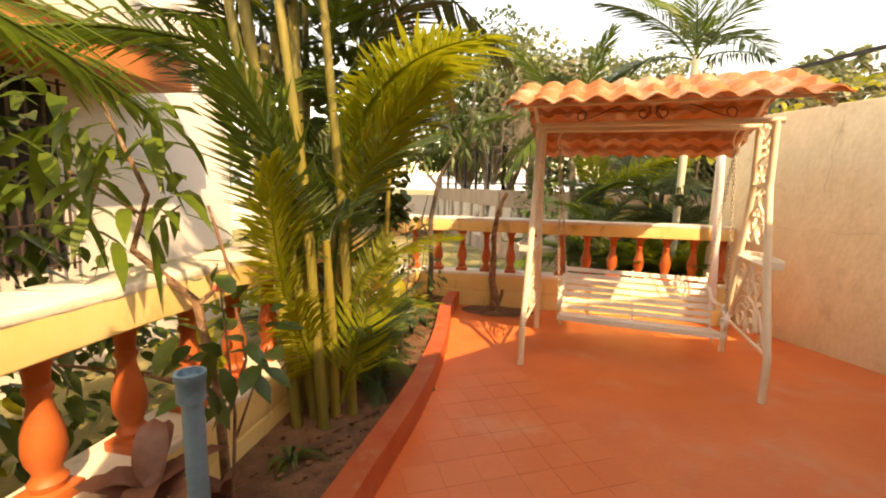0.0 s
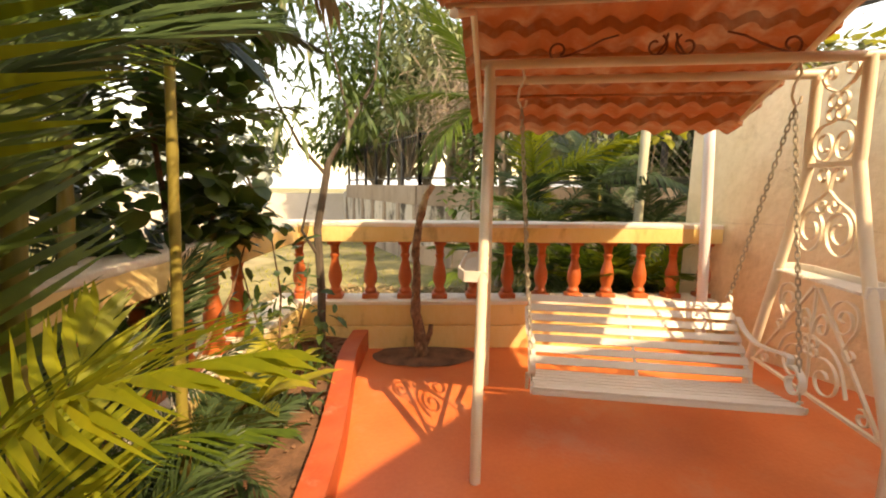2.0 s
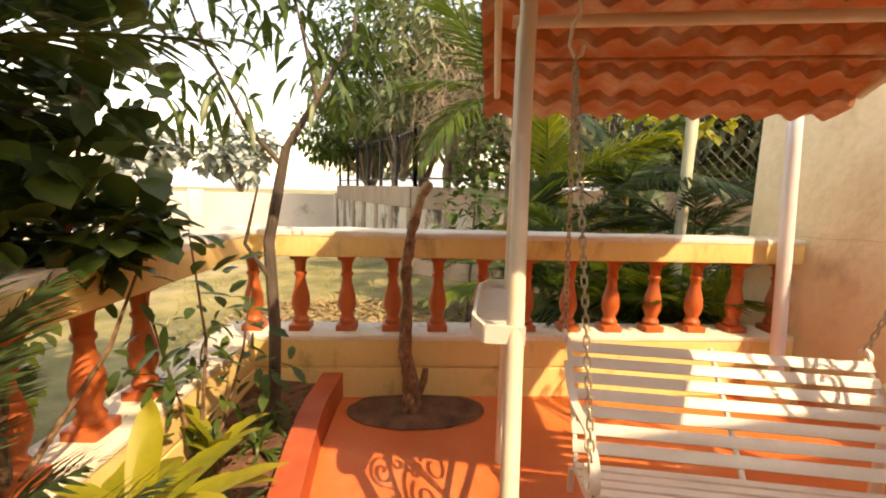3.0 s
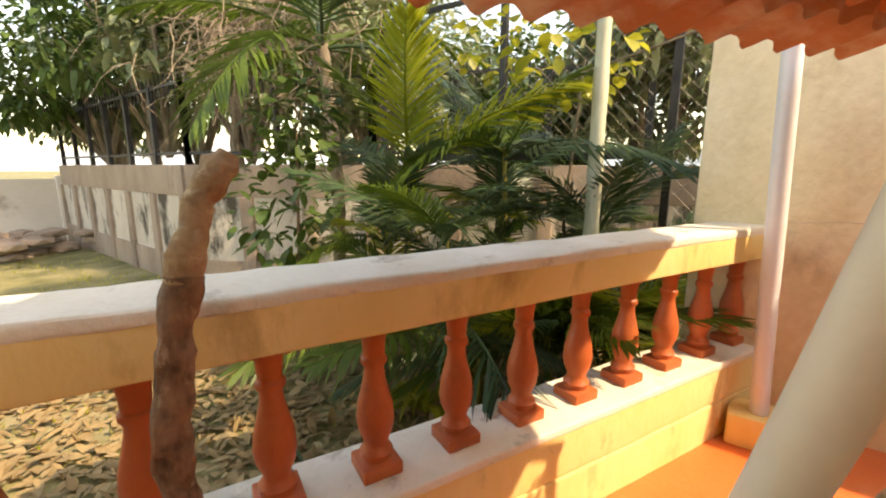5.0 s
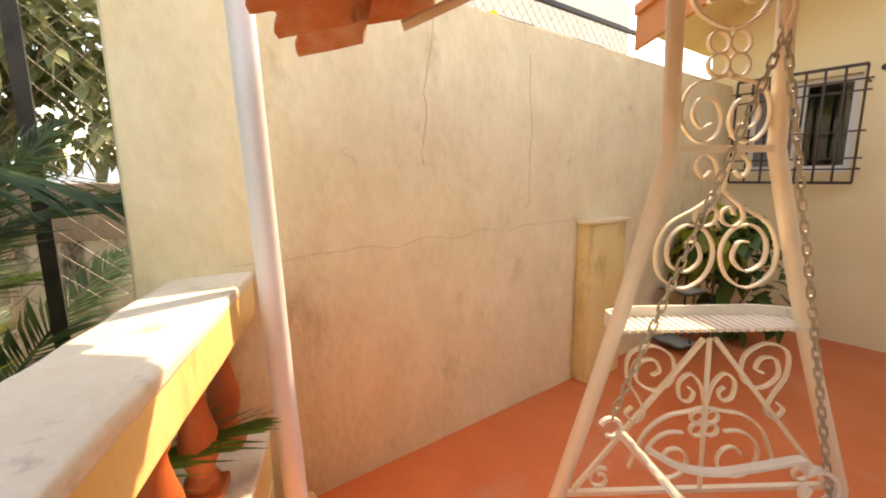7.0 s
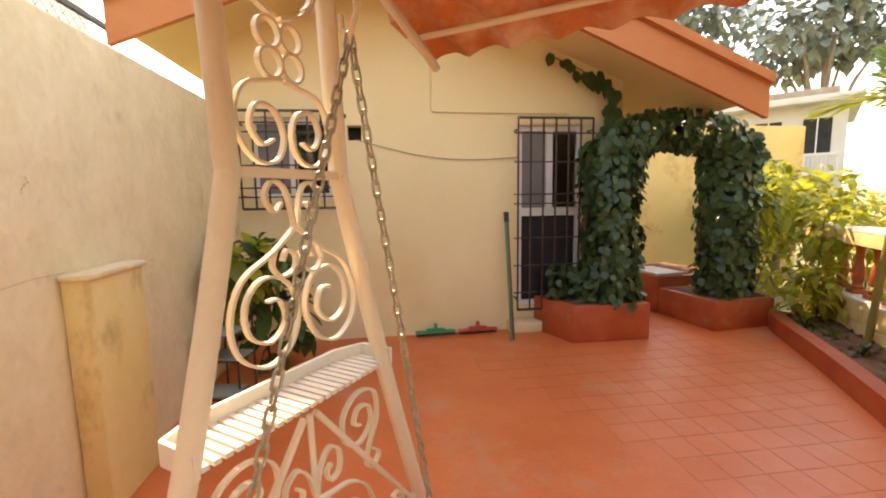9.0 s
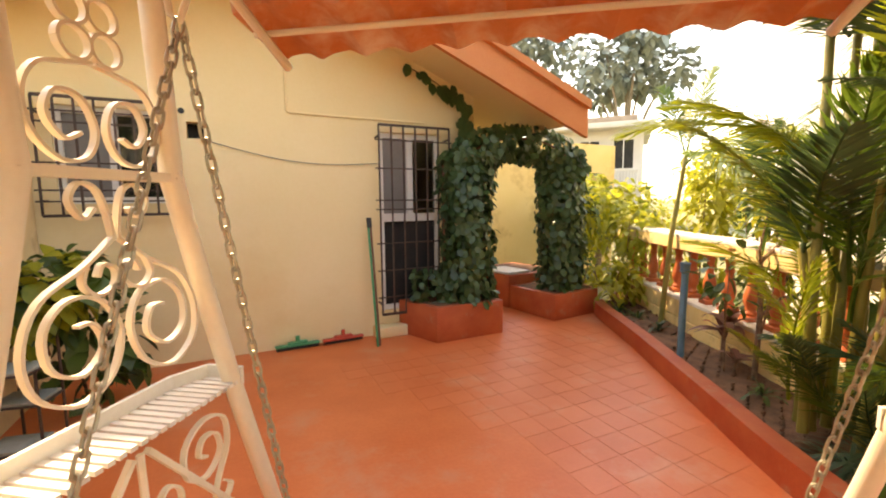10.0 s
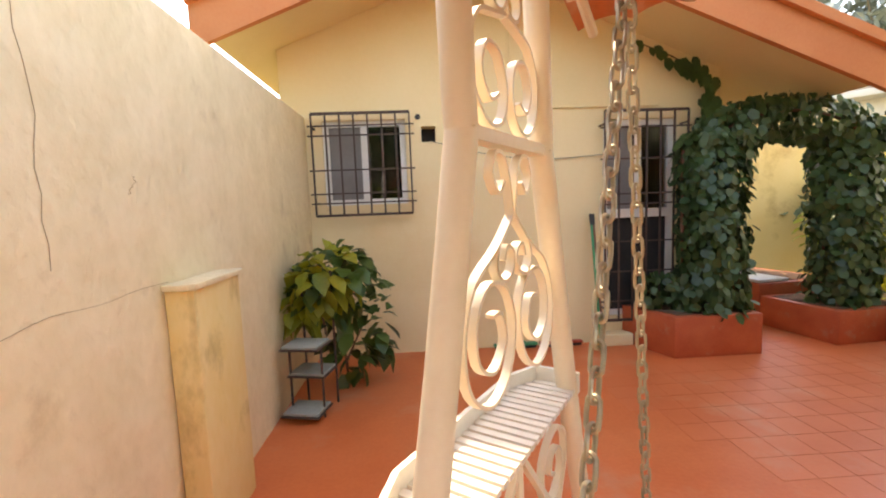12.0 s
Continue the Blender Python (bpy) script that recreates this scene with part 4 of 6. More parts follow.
def areca(x, y, stems, label, kinds, seed, z=0.10, mat=CANE, r=0.03, nf=(5, 7), size=(0.9, 1.35), spread=0.22, el=(20, 75), avoid=None):
    rg = random.Random(seed)
    p = thing("areca_palm", pose(x, y, z), label, "palm", "palms in the garden")
    for (dx, dy, h, tx, ty) in stems:
        mid = (dx + tx * 0.35, dy + ty * 0.35, h * 0.5)
        top = Vector((dx + tx, dy + ty, h))
        part("cane", cane_mesh([(dx, dy, -0.05), mid, top], r, r * 0.7, mat), None, p, "ringed yellow-green cane")
        n = rg.randint(*nf)
        a0 = rg.uniform(0, 360)
        for k in range(n):
            az = a0 + 360 * k / n + rg.uniform(-20, 20)
            if avoid and abs(((az - avoid[0] + 180) % 360) - 180) < avoid[1]:
                continue
            put_frond(p, top - Vector((0, 0, rg.uniform(0, 0.12))), az, rg.uniform(*el), rg.uniform(*size), kinds, rg, roll=rg.uniform(-25, 25))
    return p


def leaf_clump(name, m, label, category, n, box_r, leaf, mat, seed, twigs=(), shape=0.8, droop=0.25, bark=BARK, extra=(), out=0.6, group="", petiole=None):
    """A shrub: tapered twigs and a crown of single leaves strewn in an uneven cloud."""
    rg = random.Random(seed)
    t = thing(name, m, label, category, group)
    for tw in twigs:
        k = len(tw)
        part("stem", tube([q[:3] for q in tw], [q[3] for q in tw], None, 8), bark, t)
    lv = Leaves()
    lobes = [(Vector(c), Vector(r)) for c, r in box_r]
    for _ in range(n):
        c, r = rg.choice(lobes)
        while True:
            q = Vector((rg.uniform(-1, 1), rg.uniform(-1, 1), rg.uniform(-1, 1)))
            if q.length <= 1 and (q.length > 0.45 or rg.random() < 0.35):
                break
        p = c + Vector((q.x * r.x, q.y * r.y, q.z * r.z))
        p += noise.noise_vector(p * 2.2) * 0.10
        d = (q.normalized() * out + Vector((rg.uniform(-1, 1), rg.uniform(-1, 1), rg.uniform(-0.7, 0.5)))).normalized()
        ll = leaf[0] * rg.uniform(0.65, 1.2)
        lv.blade(p, d, Vector((rg.uniform(-.4, .4), rg.uniform(-.4, .4), 1)), ll, ll * leaf[1], droop * rg.uniform(0.4, 1.4), shape=shape)
    part("crown", lv.mesh("crown", mat), None, t)
    return t


def strap_plant(name, m, label, n, length, width, mat, seed, droop=0.5, el=(35, 80), stem=None, shape=0.7):
    rg = random.Random(seed)
    t = thing(name, m, label, "plant")
    lv = Leaves()
    base = Vector((0, 0, 0))
    if stem:
        part("stem", tube([(0, 0, -0.03), (0.01, 0, stem * 0.5), (0, 0.01, stem)], [0.016, 0.013, 0.012], None, 8), BARK, t)
        base.z = stem
    for k in range(n):
        az, e = rg.uniform(0, 2 * math.pi), radians(rg.uniform(*el))
        d = Vector((math.cos(az) * math.cos(e), math.sin(az) * math.cos(e), math.sin(e)))
        lv.blade(base - Vector((0, 0, rg.uniform(0, (stem or 0.02) * 0.4))), d, Vector((0, 0, 1)), length * rg.uniform(0.7, 1.15), width * rg.uniform(0.8, 1.15), droop * rg.uniform(0.6, 1.3), seg=5, shape=shape)
    part("leaves", lv.mesh("leaves", mat), None, t)
    return t


# areca clumps in the bed
a1 = areca(-0.53, 3.86, [(0.12, -0.12, 2.35, -0.15, -0.1), (-0.05, -0.22, 2.6, -0.22, -0.1), (-0.2, -0.18, 2.5, -0.3, -0.1), (-0.05, 0.0, 1.5, 0.1, 0.1), (0.1, 0.12, 1.9, 0.05, 0.25), (-0.12, 0.1, 2.3, -0.2, 0.25), (0.02, -0.12, 1.1, -0.05, -0.15), (-0.1, -0.1, 1.75, -0.25, -0.05)],
           "tall areca palm clump with yellow-green canes in the bed", ["g", "d", "g", "d"], 3, nf=(5, 6), el=(40, 80), size=(0.8, 1.15), avoid=(-60, 100))
rg = random.Random(77)
# hand-set fronds; y and d choose the painted sunlit or shaded tone
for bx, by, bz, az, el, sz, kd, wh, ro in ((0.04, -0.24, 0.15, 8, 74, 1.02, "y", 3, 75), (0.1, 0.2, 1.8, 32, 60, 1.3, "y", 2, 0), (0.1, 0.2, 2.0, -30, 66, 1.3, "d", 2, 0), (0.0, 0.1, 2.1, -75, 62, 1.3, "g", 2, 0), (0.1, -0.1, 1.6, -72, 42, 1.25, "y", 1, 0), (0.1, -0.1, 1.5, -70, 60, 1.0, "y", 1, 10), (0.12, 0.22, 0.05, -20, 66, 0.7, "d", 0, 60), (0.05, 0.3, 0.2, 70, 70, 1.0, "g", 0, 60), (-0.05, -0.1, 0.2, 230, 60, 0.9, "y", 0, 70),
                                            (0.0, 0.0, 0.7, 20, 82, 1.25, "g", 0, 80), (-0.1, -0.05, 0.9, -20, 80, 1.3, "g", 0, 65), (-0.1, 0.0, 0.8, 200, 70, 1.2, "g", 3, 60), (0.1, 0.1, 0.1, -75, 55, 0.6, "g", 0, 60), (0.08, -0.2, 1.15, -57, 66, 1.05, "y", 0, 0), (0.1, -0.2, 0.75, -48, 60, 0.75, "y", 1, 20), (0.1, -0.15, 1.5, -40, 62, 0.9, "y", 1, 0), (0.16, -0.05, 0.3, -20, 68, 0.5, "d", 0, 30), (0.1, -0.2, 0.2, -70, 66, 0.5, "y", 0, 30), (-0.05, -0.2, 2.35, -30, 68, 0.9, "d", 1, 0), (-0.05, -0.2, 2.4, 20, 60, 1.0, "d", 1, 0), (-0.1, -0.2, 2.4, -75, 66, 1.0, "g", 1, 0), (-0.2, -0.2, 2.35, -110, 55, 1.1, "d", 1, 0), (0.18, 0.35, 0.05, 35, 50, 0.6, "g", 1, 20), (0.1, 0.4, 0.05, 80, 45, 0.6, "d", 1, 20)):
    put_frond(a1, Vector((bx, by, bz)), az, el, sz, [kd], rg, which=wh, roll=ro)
a2 = areca(-0.74, 3.84, [(0.0, 0.0, 2.7, -0.25, -0.15), (0.06, 0.1, 2.9, -0.05, 0.1), (0.0, 0.16, 2.2, -0.15, 0.1)],
      "leaning areca palm with a thick ringed cane", ["g", "g", "y"], 8, r=0.038, nf=(6, 7), el=(35, 75), avoid=(-60, 35))
# y fronds carry painted sunlight here, d fronds painted shade
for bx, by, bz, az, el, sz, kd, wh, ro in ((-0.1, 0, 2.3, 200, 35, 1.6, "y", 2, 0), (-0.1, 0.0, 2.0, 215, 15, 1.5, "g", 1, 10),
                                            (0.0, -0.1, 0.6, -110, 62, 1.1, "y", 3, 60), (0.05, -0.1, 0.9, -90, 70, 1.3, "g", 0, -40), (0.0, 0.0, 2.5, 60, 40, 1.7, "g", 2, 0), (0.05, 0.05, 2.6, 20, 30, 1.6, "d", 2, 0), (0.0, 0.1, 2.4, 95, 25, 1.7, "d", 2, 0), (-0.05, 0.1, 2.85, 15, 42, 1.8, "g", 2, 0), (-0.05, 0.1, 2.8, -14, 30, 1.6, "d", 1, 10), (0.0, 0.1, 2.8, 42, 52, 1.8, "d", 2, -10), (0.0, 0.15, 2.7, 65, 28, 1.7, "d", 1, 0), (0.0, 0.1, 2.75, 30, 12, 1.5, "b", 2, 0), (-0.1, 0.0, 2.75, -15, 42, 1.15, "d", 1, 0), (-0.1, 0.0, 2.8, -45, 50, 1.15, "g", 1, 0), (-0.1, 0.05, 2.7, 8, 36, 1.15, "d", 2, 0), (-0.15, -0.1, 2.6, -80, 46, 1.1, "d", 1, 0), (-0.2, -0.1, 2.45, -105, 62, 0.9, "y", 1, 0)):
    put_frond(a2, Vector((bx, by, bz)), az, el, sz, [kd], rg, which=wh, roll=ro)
areca(-0.62, 4.55, [(0, 0, 2.1, -0.1, 0.1), (-0.12, 0.1, 2.6, -0.15, 0.2), (-0.05, 0.25, 3.0, 0.0, 0.1), (0.1, 0.2, 1.5, 0.05, 0.1)],
      "dark areca palm clump beside the balustrade", ["d", "d", "g"], 14, r=0.032, nf=(7, 8), avoid=(-50, 55))
areca(-0.42, 4.95, [(0, 0, 0.9, -0.05, 0.05), (-0.1, 0.1, 1.5, -0.1, 0.1), (0.05, -0.1, 0.5, 0.0, 0.0)],
      "low dark areca palm between the shrub and the balustrade", ["d"], 17, r=0.022, nf=(7, 8), size=(0.6, 0.95), avoid=(-50, 50))
areca(-1.75, 1.75, [(0, 0, 1.9, -0.15, 0.1)], "young areca palm with sunlight painted into yellow fronds", ["y", "g"], 15, nf=(6, 7), size=(1.0, 1.4), avoid=(-30, 60))
areca(-0.16, 4.72, [(0, 0, 0.15, 0.0, 0.0), (0.02, -0.35, 1.75, 0.05, 0.0)], "small dark areca palm at the kerb", ["d", "d"], 16, nf=(7, 8), size=(0.40, 0.6), r=0.020)

# shade of the bed is put into the dark frond colour
areca(-0.27, 5.06, [(0, 0, 0.22, 0.0, 0.0), (0.08, -0.12, 0.12, 0.0, 0.0), (-0.12, -0.05, 0.4, 0.0, 0.0)], "low areca palm in the bed with shade painted into blue-green fronds", ["d"], 19, nf=(7, 8), size=(0.5, 0.75), r=0.016, el=(15, 65))
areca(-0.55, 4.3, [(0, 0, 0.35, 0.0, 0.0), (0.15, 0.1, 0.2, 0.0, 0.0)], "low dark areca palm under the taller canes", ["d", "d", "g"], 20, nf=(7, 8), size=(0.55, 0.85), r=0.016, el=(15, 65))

# dark round-leaved shrub and thin tree near the corner of the balustrades
leaf_clump("shrub", pose(-0.20, 5.25, 0.1), "tall dark green shrub with rounded leaves", "shrub", 1550,
           [((-0.15, 0.0, 1.35), (0.40, 0.34, 0.4)), ((-0.1, 0.0, 1.9), (0.46, 0.42, 0.5)), ((0.20, 0.2, 1.7), (0.34, 0.3, 0.5)), ((-0.1, 0.1, 2.5), (0.52, 0.45, 0.5)), ((0.25, 0.25, 2.3), (0.34, 0.3, 0.45)), ((-0.1, 0.1, 3.1), (0.6, 0.5, 0.4)), ((0.22, 0.3, 1.12), (0.22, 0.2, 0.13)), ((-0.3, -0.15, 0.8), (0.25, 0.25, 0.5))], (0.105, 0.55), LEAF, 21,
           twigs=[[(0, 0, -0.05, 0.022), (0.02, 0.05, 0.7, 0.018), (-0.05, 0.05, 1.6, 0.012), (-0.08, 0.08, 2.5, 0.005)], [(0.02, 0.05, 0.7, 0.014), (0.2, 0.2, 1.2, 0.010), (0.25, 0.28, 1.9, 0.004)], [(0.0, 0.0, 0.3, 0.012), (0.25, 0.25, 0.7, 0.008), (0.35, 0.35, 1.0, 0.004)]], shape=0.6)
leaf_clump("young_tree", pose(0.66, 6.08, 0.1), "slender young tree with a forked grey trunk and narrow leaves", "tree", 620,
           [((0.0, 0.1, 2.4), (0.6, 0.6, 0.35)), ((0.35, 0.0, 2.1), (0.4, 0.4, 0.4)), ((-0.35, 0.1, 1.9), (0.35, 0.3, 0.35)), ((0.3, 0.2, 2.9), (0.7, 0.7, 0.4)), ((-0.3, 0.2, 2.8), (0.5, 0.5, 0.4))], (0.16, 0.12), LEAF, 22,
           twigs=[[(0, 0, -0.05, 0.034), (0.02, 0.0, 0.5, 0.032), (0.0, 0.0, 1.0, 0.030), (0.10, 0.02, 1.5, 0.026)], [(0.10, 0.02, 1.5, 0.022), (0.27, 0.04, 1.78, 0.017), (0.48, 0.05, 2.15, 0.012), (0.56, 0.1, 2.7, 0.008), (0.6, 0.1, 3.1, 0.004)], [(0.07, 0.02, 1.42, 0.016), (-0.10, 0.05, 1.62, 0.013), (-0.25, 0.1, 1.95, 0.008), (-0.4, 0.1, 2.4, 0.004)], [(0.27, 0.03, 1.78, 0.013), (0.20, 0.1, 2.2, 0.009), (0.05, 0.2, 2.8, 0.004)],
                  [(0.0, 0.0, 0.8, 0.014), (-0.12, -0.05, 1.0, 0.010), (-0.05, -0.05, 1.3, 0.005)]], bark=DARKBARK, shape=0.8, droop=0.6)
leaf_clump("shrub", pose(0.30, 5.75, 0.1), "thin leafy shrub by the balustrade", "shrub", 150, [((0, 0, 0.7), (0.3, 0.3, 0.5)), ((0.1, 0.1, 0.4), (0.3, 0.2, 0.3))], (0.11, 0.2), LEAF, 23,
           twigs=[[(0, 0, -0.02, 0.01), (0.05, 0.02, 0.6, 0.007), (0.0, 0.1, 1.1, 0.003)], [(0, 0, 0, 0.01), (-0.12, 0.1, 0.5, 0.006), (-0.2, 0.1, 0.9, 0.003)], [(0.05, 0, 0, 0.01), (0.2, 0.05, 0.5, 0.006), (0.25, 0.1, 0.8, 0.003)]])
strap_plant("dracaena", pose(0.14, 5.20, 0.1), "lime and green striped broad-leaved plant in the bed", 17, 0.58, 0.05, LEAF_Y, 31, 0.35, (20, 75), 0.16)
strap_plant("dracaena", pose(0.38, 5.62, 0.1), "lime striped broad-leaved plant in the bed", 9, 0.34, 0.03, LEAF_Y, 32, 0.35, (30, 75), 0.14)
for k, (x, y, n, l) in enumerate(((0.55, 5.75, 22, 0.34), (0.25, 5.1, 20, 0.3), (0.62, 6.0, 16, 0.3), (0.0, 4.55, 22, 0.3), (-0.15, 4.3, 20, 0.28), (0.42, 5.3, 18, 0.26), (-1.62, 1.55, 20, 0.3), (-1.45, 1.95, 18, 0.3), (-1.7, 1.2, 24, 0.34), (-0.2, 4.05, 24, 0.3), (-0.75, 3.35, 18, 0.3), (-0.12, 4.95, 26, 0.36), (-0.05, 5.1, 22, 0.32), (0.3, 5.45, 20, 0.3), (-0.25, 4.75, 26, 0.4))):
    strap_plant("grass_tuft", pose(x, y, 0.1), "green strap-leaved tuft in the soil", n, l, 0.011, PALM_D if k % 2 else LEAF, 40 + k, 0.6, (25, 80))
strap_plant("cordyline", pose(-1.17, 2.80, 0.1), "bronze broad-leaved cordyline in the bed", 15, 0.36, 0.05, BRONZE, 60, 0.45, (5, 70), 0.34)
strap_plant("cordyline", pose(-0.98, 3.02, 0.1), "small bronze cordyline in the bed", 9, 0.26, 0.035, BRONZE, 61, 0.4, (20, 70), 0.12)
# bare branching shrub near the start of the bed
leaf_clump("branching_shrub", pose(-1.0, 3.15, 0.1), "bare-branched shrub with clusters of yellow-green leaves", "shrub", 80, [((-0.36, 0.04, 1.62), (0.24, 0.2, 0.12)), ((-0.25, 0.0, 1.30), (0.22, 0.2, 0.15)), ((-0.5, 0.05, 1.45), (0.2, 0.2, 0.12))], (0.23, 0.10), PALM, 63,
           twigs=[[(0, 0, -0.05, 0.022), (-0.02, 0.0, 0.5, 0.020), (-0.07, -0.05, 0.92, 0.018), (-0.30, 0.02, 1.12, 0.014), (-0.23, 0.0, 1.34, 0.010), (-0.37, 0.04, 1.68, 0.006)],
                  [(-0.07, -0.05, 0.9, 0.012), (0.05, 0.0, 1.02, 0.009), (-0.02, 0.0, 1.3, 0.005)], [(-0.02, 0.0, 0.5, 0.014), (-0.30, 0.0, 0.62, 0.010), (-0.6, 0.05, 0.66, 0.006)], [(-0.25, 0.0, 1.26, 0.008), (-0.5, 0.05, 1.42, 0.005)], [(-0.02, 0, 0.3, 0.012), (0.08, 0.1, 0.6, 0.007), (0.04, 0.12, 0.85, 0.004)]], droop=0.5, shape=0.7)
leaf_clump("rose_shrub", pose(-0.95, 2.95, 0.1), "small shrub with a coral flower", "shrub", 44, [((0, 0, 0.75), (0.22, 0.22, 0.3))], (0.12, 0.28), LEAF, 64,
           twigs=[[(0, 0, -0.02, 0.008), (0.03, 0.0, 0.5, 0.006), (0.0, 0.0, 1.0, 0.003)], [(0.03, 0, 0.4, 0.006), (0.15, 0.05, 0.75, 0.003)]])
fl = bmesh.new()
for k in range(9):
    a = k * 2.4
    bmesh.ops.create_icosphere(fl, subdivisions=1, radius=0.012, matrix=Matrix.Translation((0.016 * math.cos(a), 0.016 * math.sin(a), 0.006 * (k % 3))))
single("flower", fl, FLOWER_R, pose(-0.95, 2.95, 1.10), "small coral flower head", "flower")

# blue pipe in the bed
bp = thing("standpipe", pose(-0.96, 2.56, 0.1), "faded blue painted iron standpipe in the soil", "pipe")
part("pipe", tube([(0, 0, -0.05), (0.005, 0, 0.4), (0.0, 0.005, 0.83)], 0.030, sides=14), PIPE_BLUE, bp)
part("collar", lathe([(0.030, 0.76), (0.040, 0.765), (0.040, 0.825), (0.044, 0.83), (0.044, 0.85), (0.034, 0.85), (0.034, 0.80)], 14), PIPE_BLUE, bp, "grey-blue threaded collar")

# crumbs of soil and litter in the bed
rg = random.Random(9)
cr = bmesh.new()
for _ in range(700):
    i = rg.randrange(len(inner))
    q = LEFT_END + (CORNER - LEFT_END) * (i / (len(inner) - 1)) + Vector((dl.y, -dl.x)) * 0.16
    w = Vector(inner[i]).lerp(q, rg.random())
    r = rg.uniform(0.006, 0.022)
    bmesh.ops.create_icosphere(cr, subdivisions=1, radius=r, matrix=Matrix.Translation((w.x, w.y, 0.115 + 0.03 * noise.noise(Vector((w.x * 3, w.y * 3, 0))))) @ Matrix.Rotation(rg.uniform(0, 3), 4, "X") @ Matrix.Diagonal((1, rg.uniform(0.5, 1), 0.6, 1)))
single("soil_clods", cr, SOIL, Matrix(), "loose clods of dark soil in the bed", "soil", kind="stuff")
litter = Leaves()
for _ in range(11000):
    w = U * rg.uniform(-3.4, 2.4) + NRM * (6.56 + 3.2 * rg.random() ** 1.6)
    litter.blade((w.x, w.y, -0.292 + 0.03 * rg.random()), (rg.uniform(-1, 1), rg.uniform(-1, 1), rg.uniform(0, 0.35)), (rg.uniform(-.4, .4), rg.uniform(-.4, .4), 1), rg.uniform(0.05, 0.16), rg.uniform(0.012, 0.03), 0.1)
single("leaf_litter", litter.mesh("leaf_litter", PALM_B), None, Matrix(), "dry fallen leaves over bare earth", "litter", kind="stuff")
gr = Leaves()
for _ in range(9000):
    x, y = rg.uniform(-9, 5), rg.uniform(6.6, 20)
    if Vector((x, y)).dot(NRM) < 6.8 or noise.noise(Vector((x * 0.7, y * 0.7, 3))) < -0.05:
        continue
    gr.strip((x, y, -0.31), (rg.uniform(-0.5, 0.5), rg.uniform(-0.5, 0.5), 1), (rg.uniform(-1, 1), rg.uniform(-1, 1), 0), rg.uniform(0.06, 0.16), 0.006, 0.3)
single("grass", gr.mesh("grass", LEAF_Y), None, Matrix(), "patches of short yellowing grass", "grass", kind="stuff")

# ---------- beyond the far balustrade ----------
areca(3.6, 6.6, [(0, 0, 0.5, 0, 0), (0.15, 0.1, 0.9, 0, 0.1), (-0.15, 0.1, 0.7, -0.1, 0.1), (0.0, 0.2, 1.3, 0, 0.1)], "bushy dark areca palms behind the balustrade", ["g", "d", "d"], 70, z=-0.3, r=0.02, nf=(7, 9), size=(0.8, 1.25), el=(15, 62))
areca(3.7, 7.6, [(0, 0, 0.6, 0, 0), (0.2, 0.1, 1.1, 0, 0.1), (0.1, -0.1, 1.7, 0.1, 0)], "areca palms with long arching fronds", ["g", "d", "y"], 71, z=-0.3, r=0.02, nf=(6, 8), size=(1.0, 1.6))
areca(4.75, 6.9, [(0, 0, 0.7, 0, 0), (0.2, 0.1, 1.2, 0, 0.1), (-0.2, 0.0, 1.9, -0.1, 0)], "dense dark palms beside the boundary wall", ["d", "d", "g"], 72, z=-0.3, r=0.025, nf=(7, 8), size=(1.0, 1.5))
areca(4.3, 5.95, [(0, 0, 0.25, 0, 0), (-0.12, 0.2, 0.4, 0, 0)], "low bright palm against the boundary wall", ["g", "y"], 73, z=-0.3, r=0.02, nf=(7, 8), size=(0.9, 1.3), el=(35, 80))
areca(3.55, 5.85, [(0, 0, 0.30, 0, 0)], "small fan-like palm tuft behind the balusters", ["d"], 74, z=-0.3, r=0.015, nf=(8, 9), size=(0.35, 0.5), el=(15, 70))
# dark fronds: shade by the wall's end painted into the leaf colour
areca(4.55, 5.78, [(0, 0, 0.3, 0, 0), (0.15, 0.25, 0.8, 0, 0), (-0.1, 0.3, 1.3, 0, 0)], "dense palms at the wall's end with shade painted into dark fronds", ["d"], 79, z=-0.3, r=0.02, nf=(8, 9), size=(0.8, 1.15), el=(20, 75))
areca(3.95, 6.2, [(0, 0, 0.45, 0, 0), (0.1, 0.15, 0.3, 0, 0)], "bright arching palm behind the end of the balustrade", ["y", "g", "g"], 81, z=-0.3, r=0.02, nf=(8, 9), size=(0.9, 1.2), el=(40, 78))
tp = thing("palm_tree", pose(4.15, 6.05, -0.3), "slim palm with a pale grey-green trunk", "palm")
part("trunk", cane_mesh([(0, 0, -0.05), (0.02, 0.0, 1.5), (0.10, 0.03, 3.6)], 0.055, 0.045, PALEBARK), None, tp)
for k in range(9):
    put_frond(tp, Vector((0.10, 0.03, 3.55)), k * 40 + 5, 25 + 30 * (k % 3), 1.5, ["d", "g"], rg, roll=rg.uniform(-20, 20))
tp2 = thing("palm_tree", pose(4.3, 8.9, -0.3), "tall palm with long blue-green fronds", "palm")
part("trunk", cane_mesh([(0, 0, -0.05), (0.05, 0.0, 1.5), (0.0, 0.1, 3.0)], 0.07, 0.06, GREYBARK), None, tp2)
for k in range(11):
    put_frond(tp2, Vector((0.0, 0.1, 2.95)), k * 33, 10 + 28 * (k % 3), 2.0, ["d", "g"], rg, roll=rg.uniform(-20, 20))
strap_plant("crinum", pose(3.3, 6.9, -0.3), "low clump of strap leaves under the palms", 26, 0.7, 0.03, LEAF_Y, 75, 0.6, (40, 85))
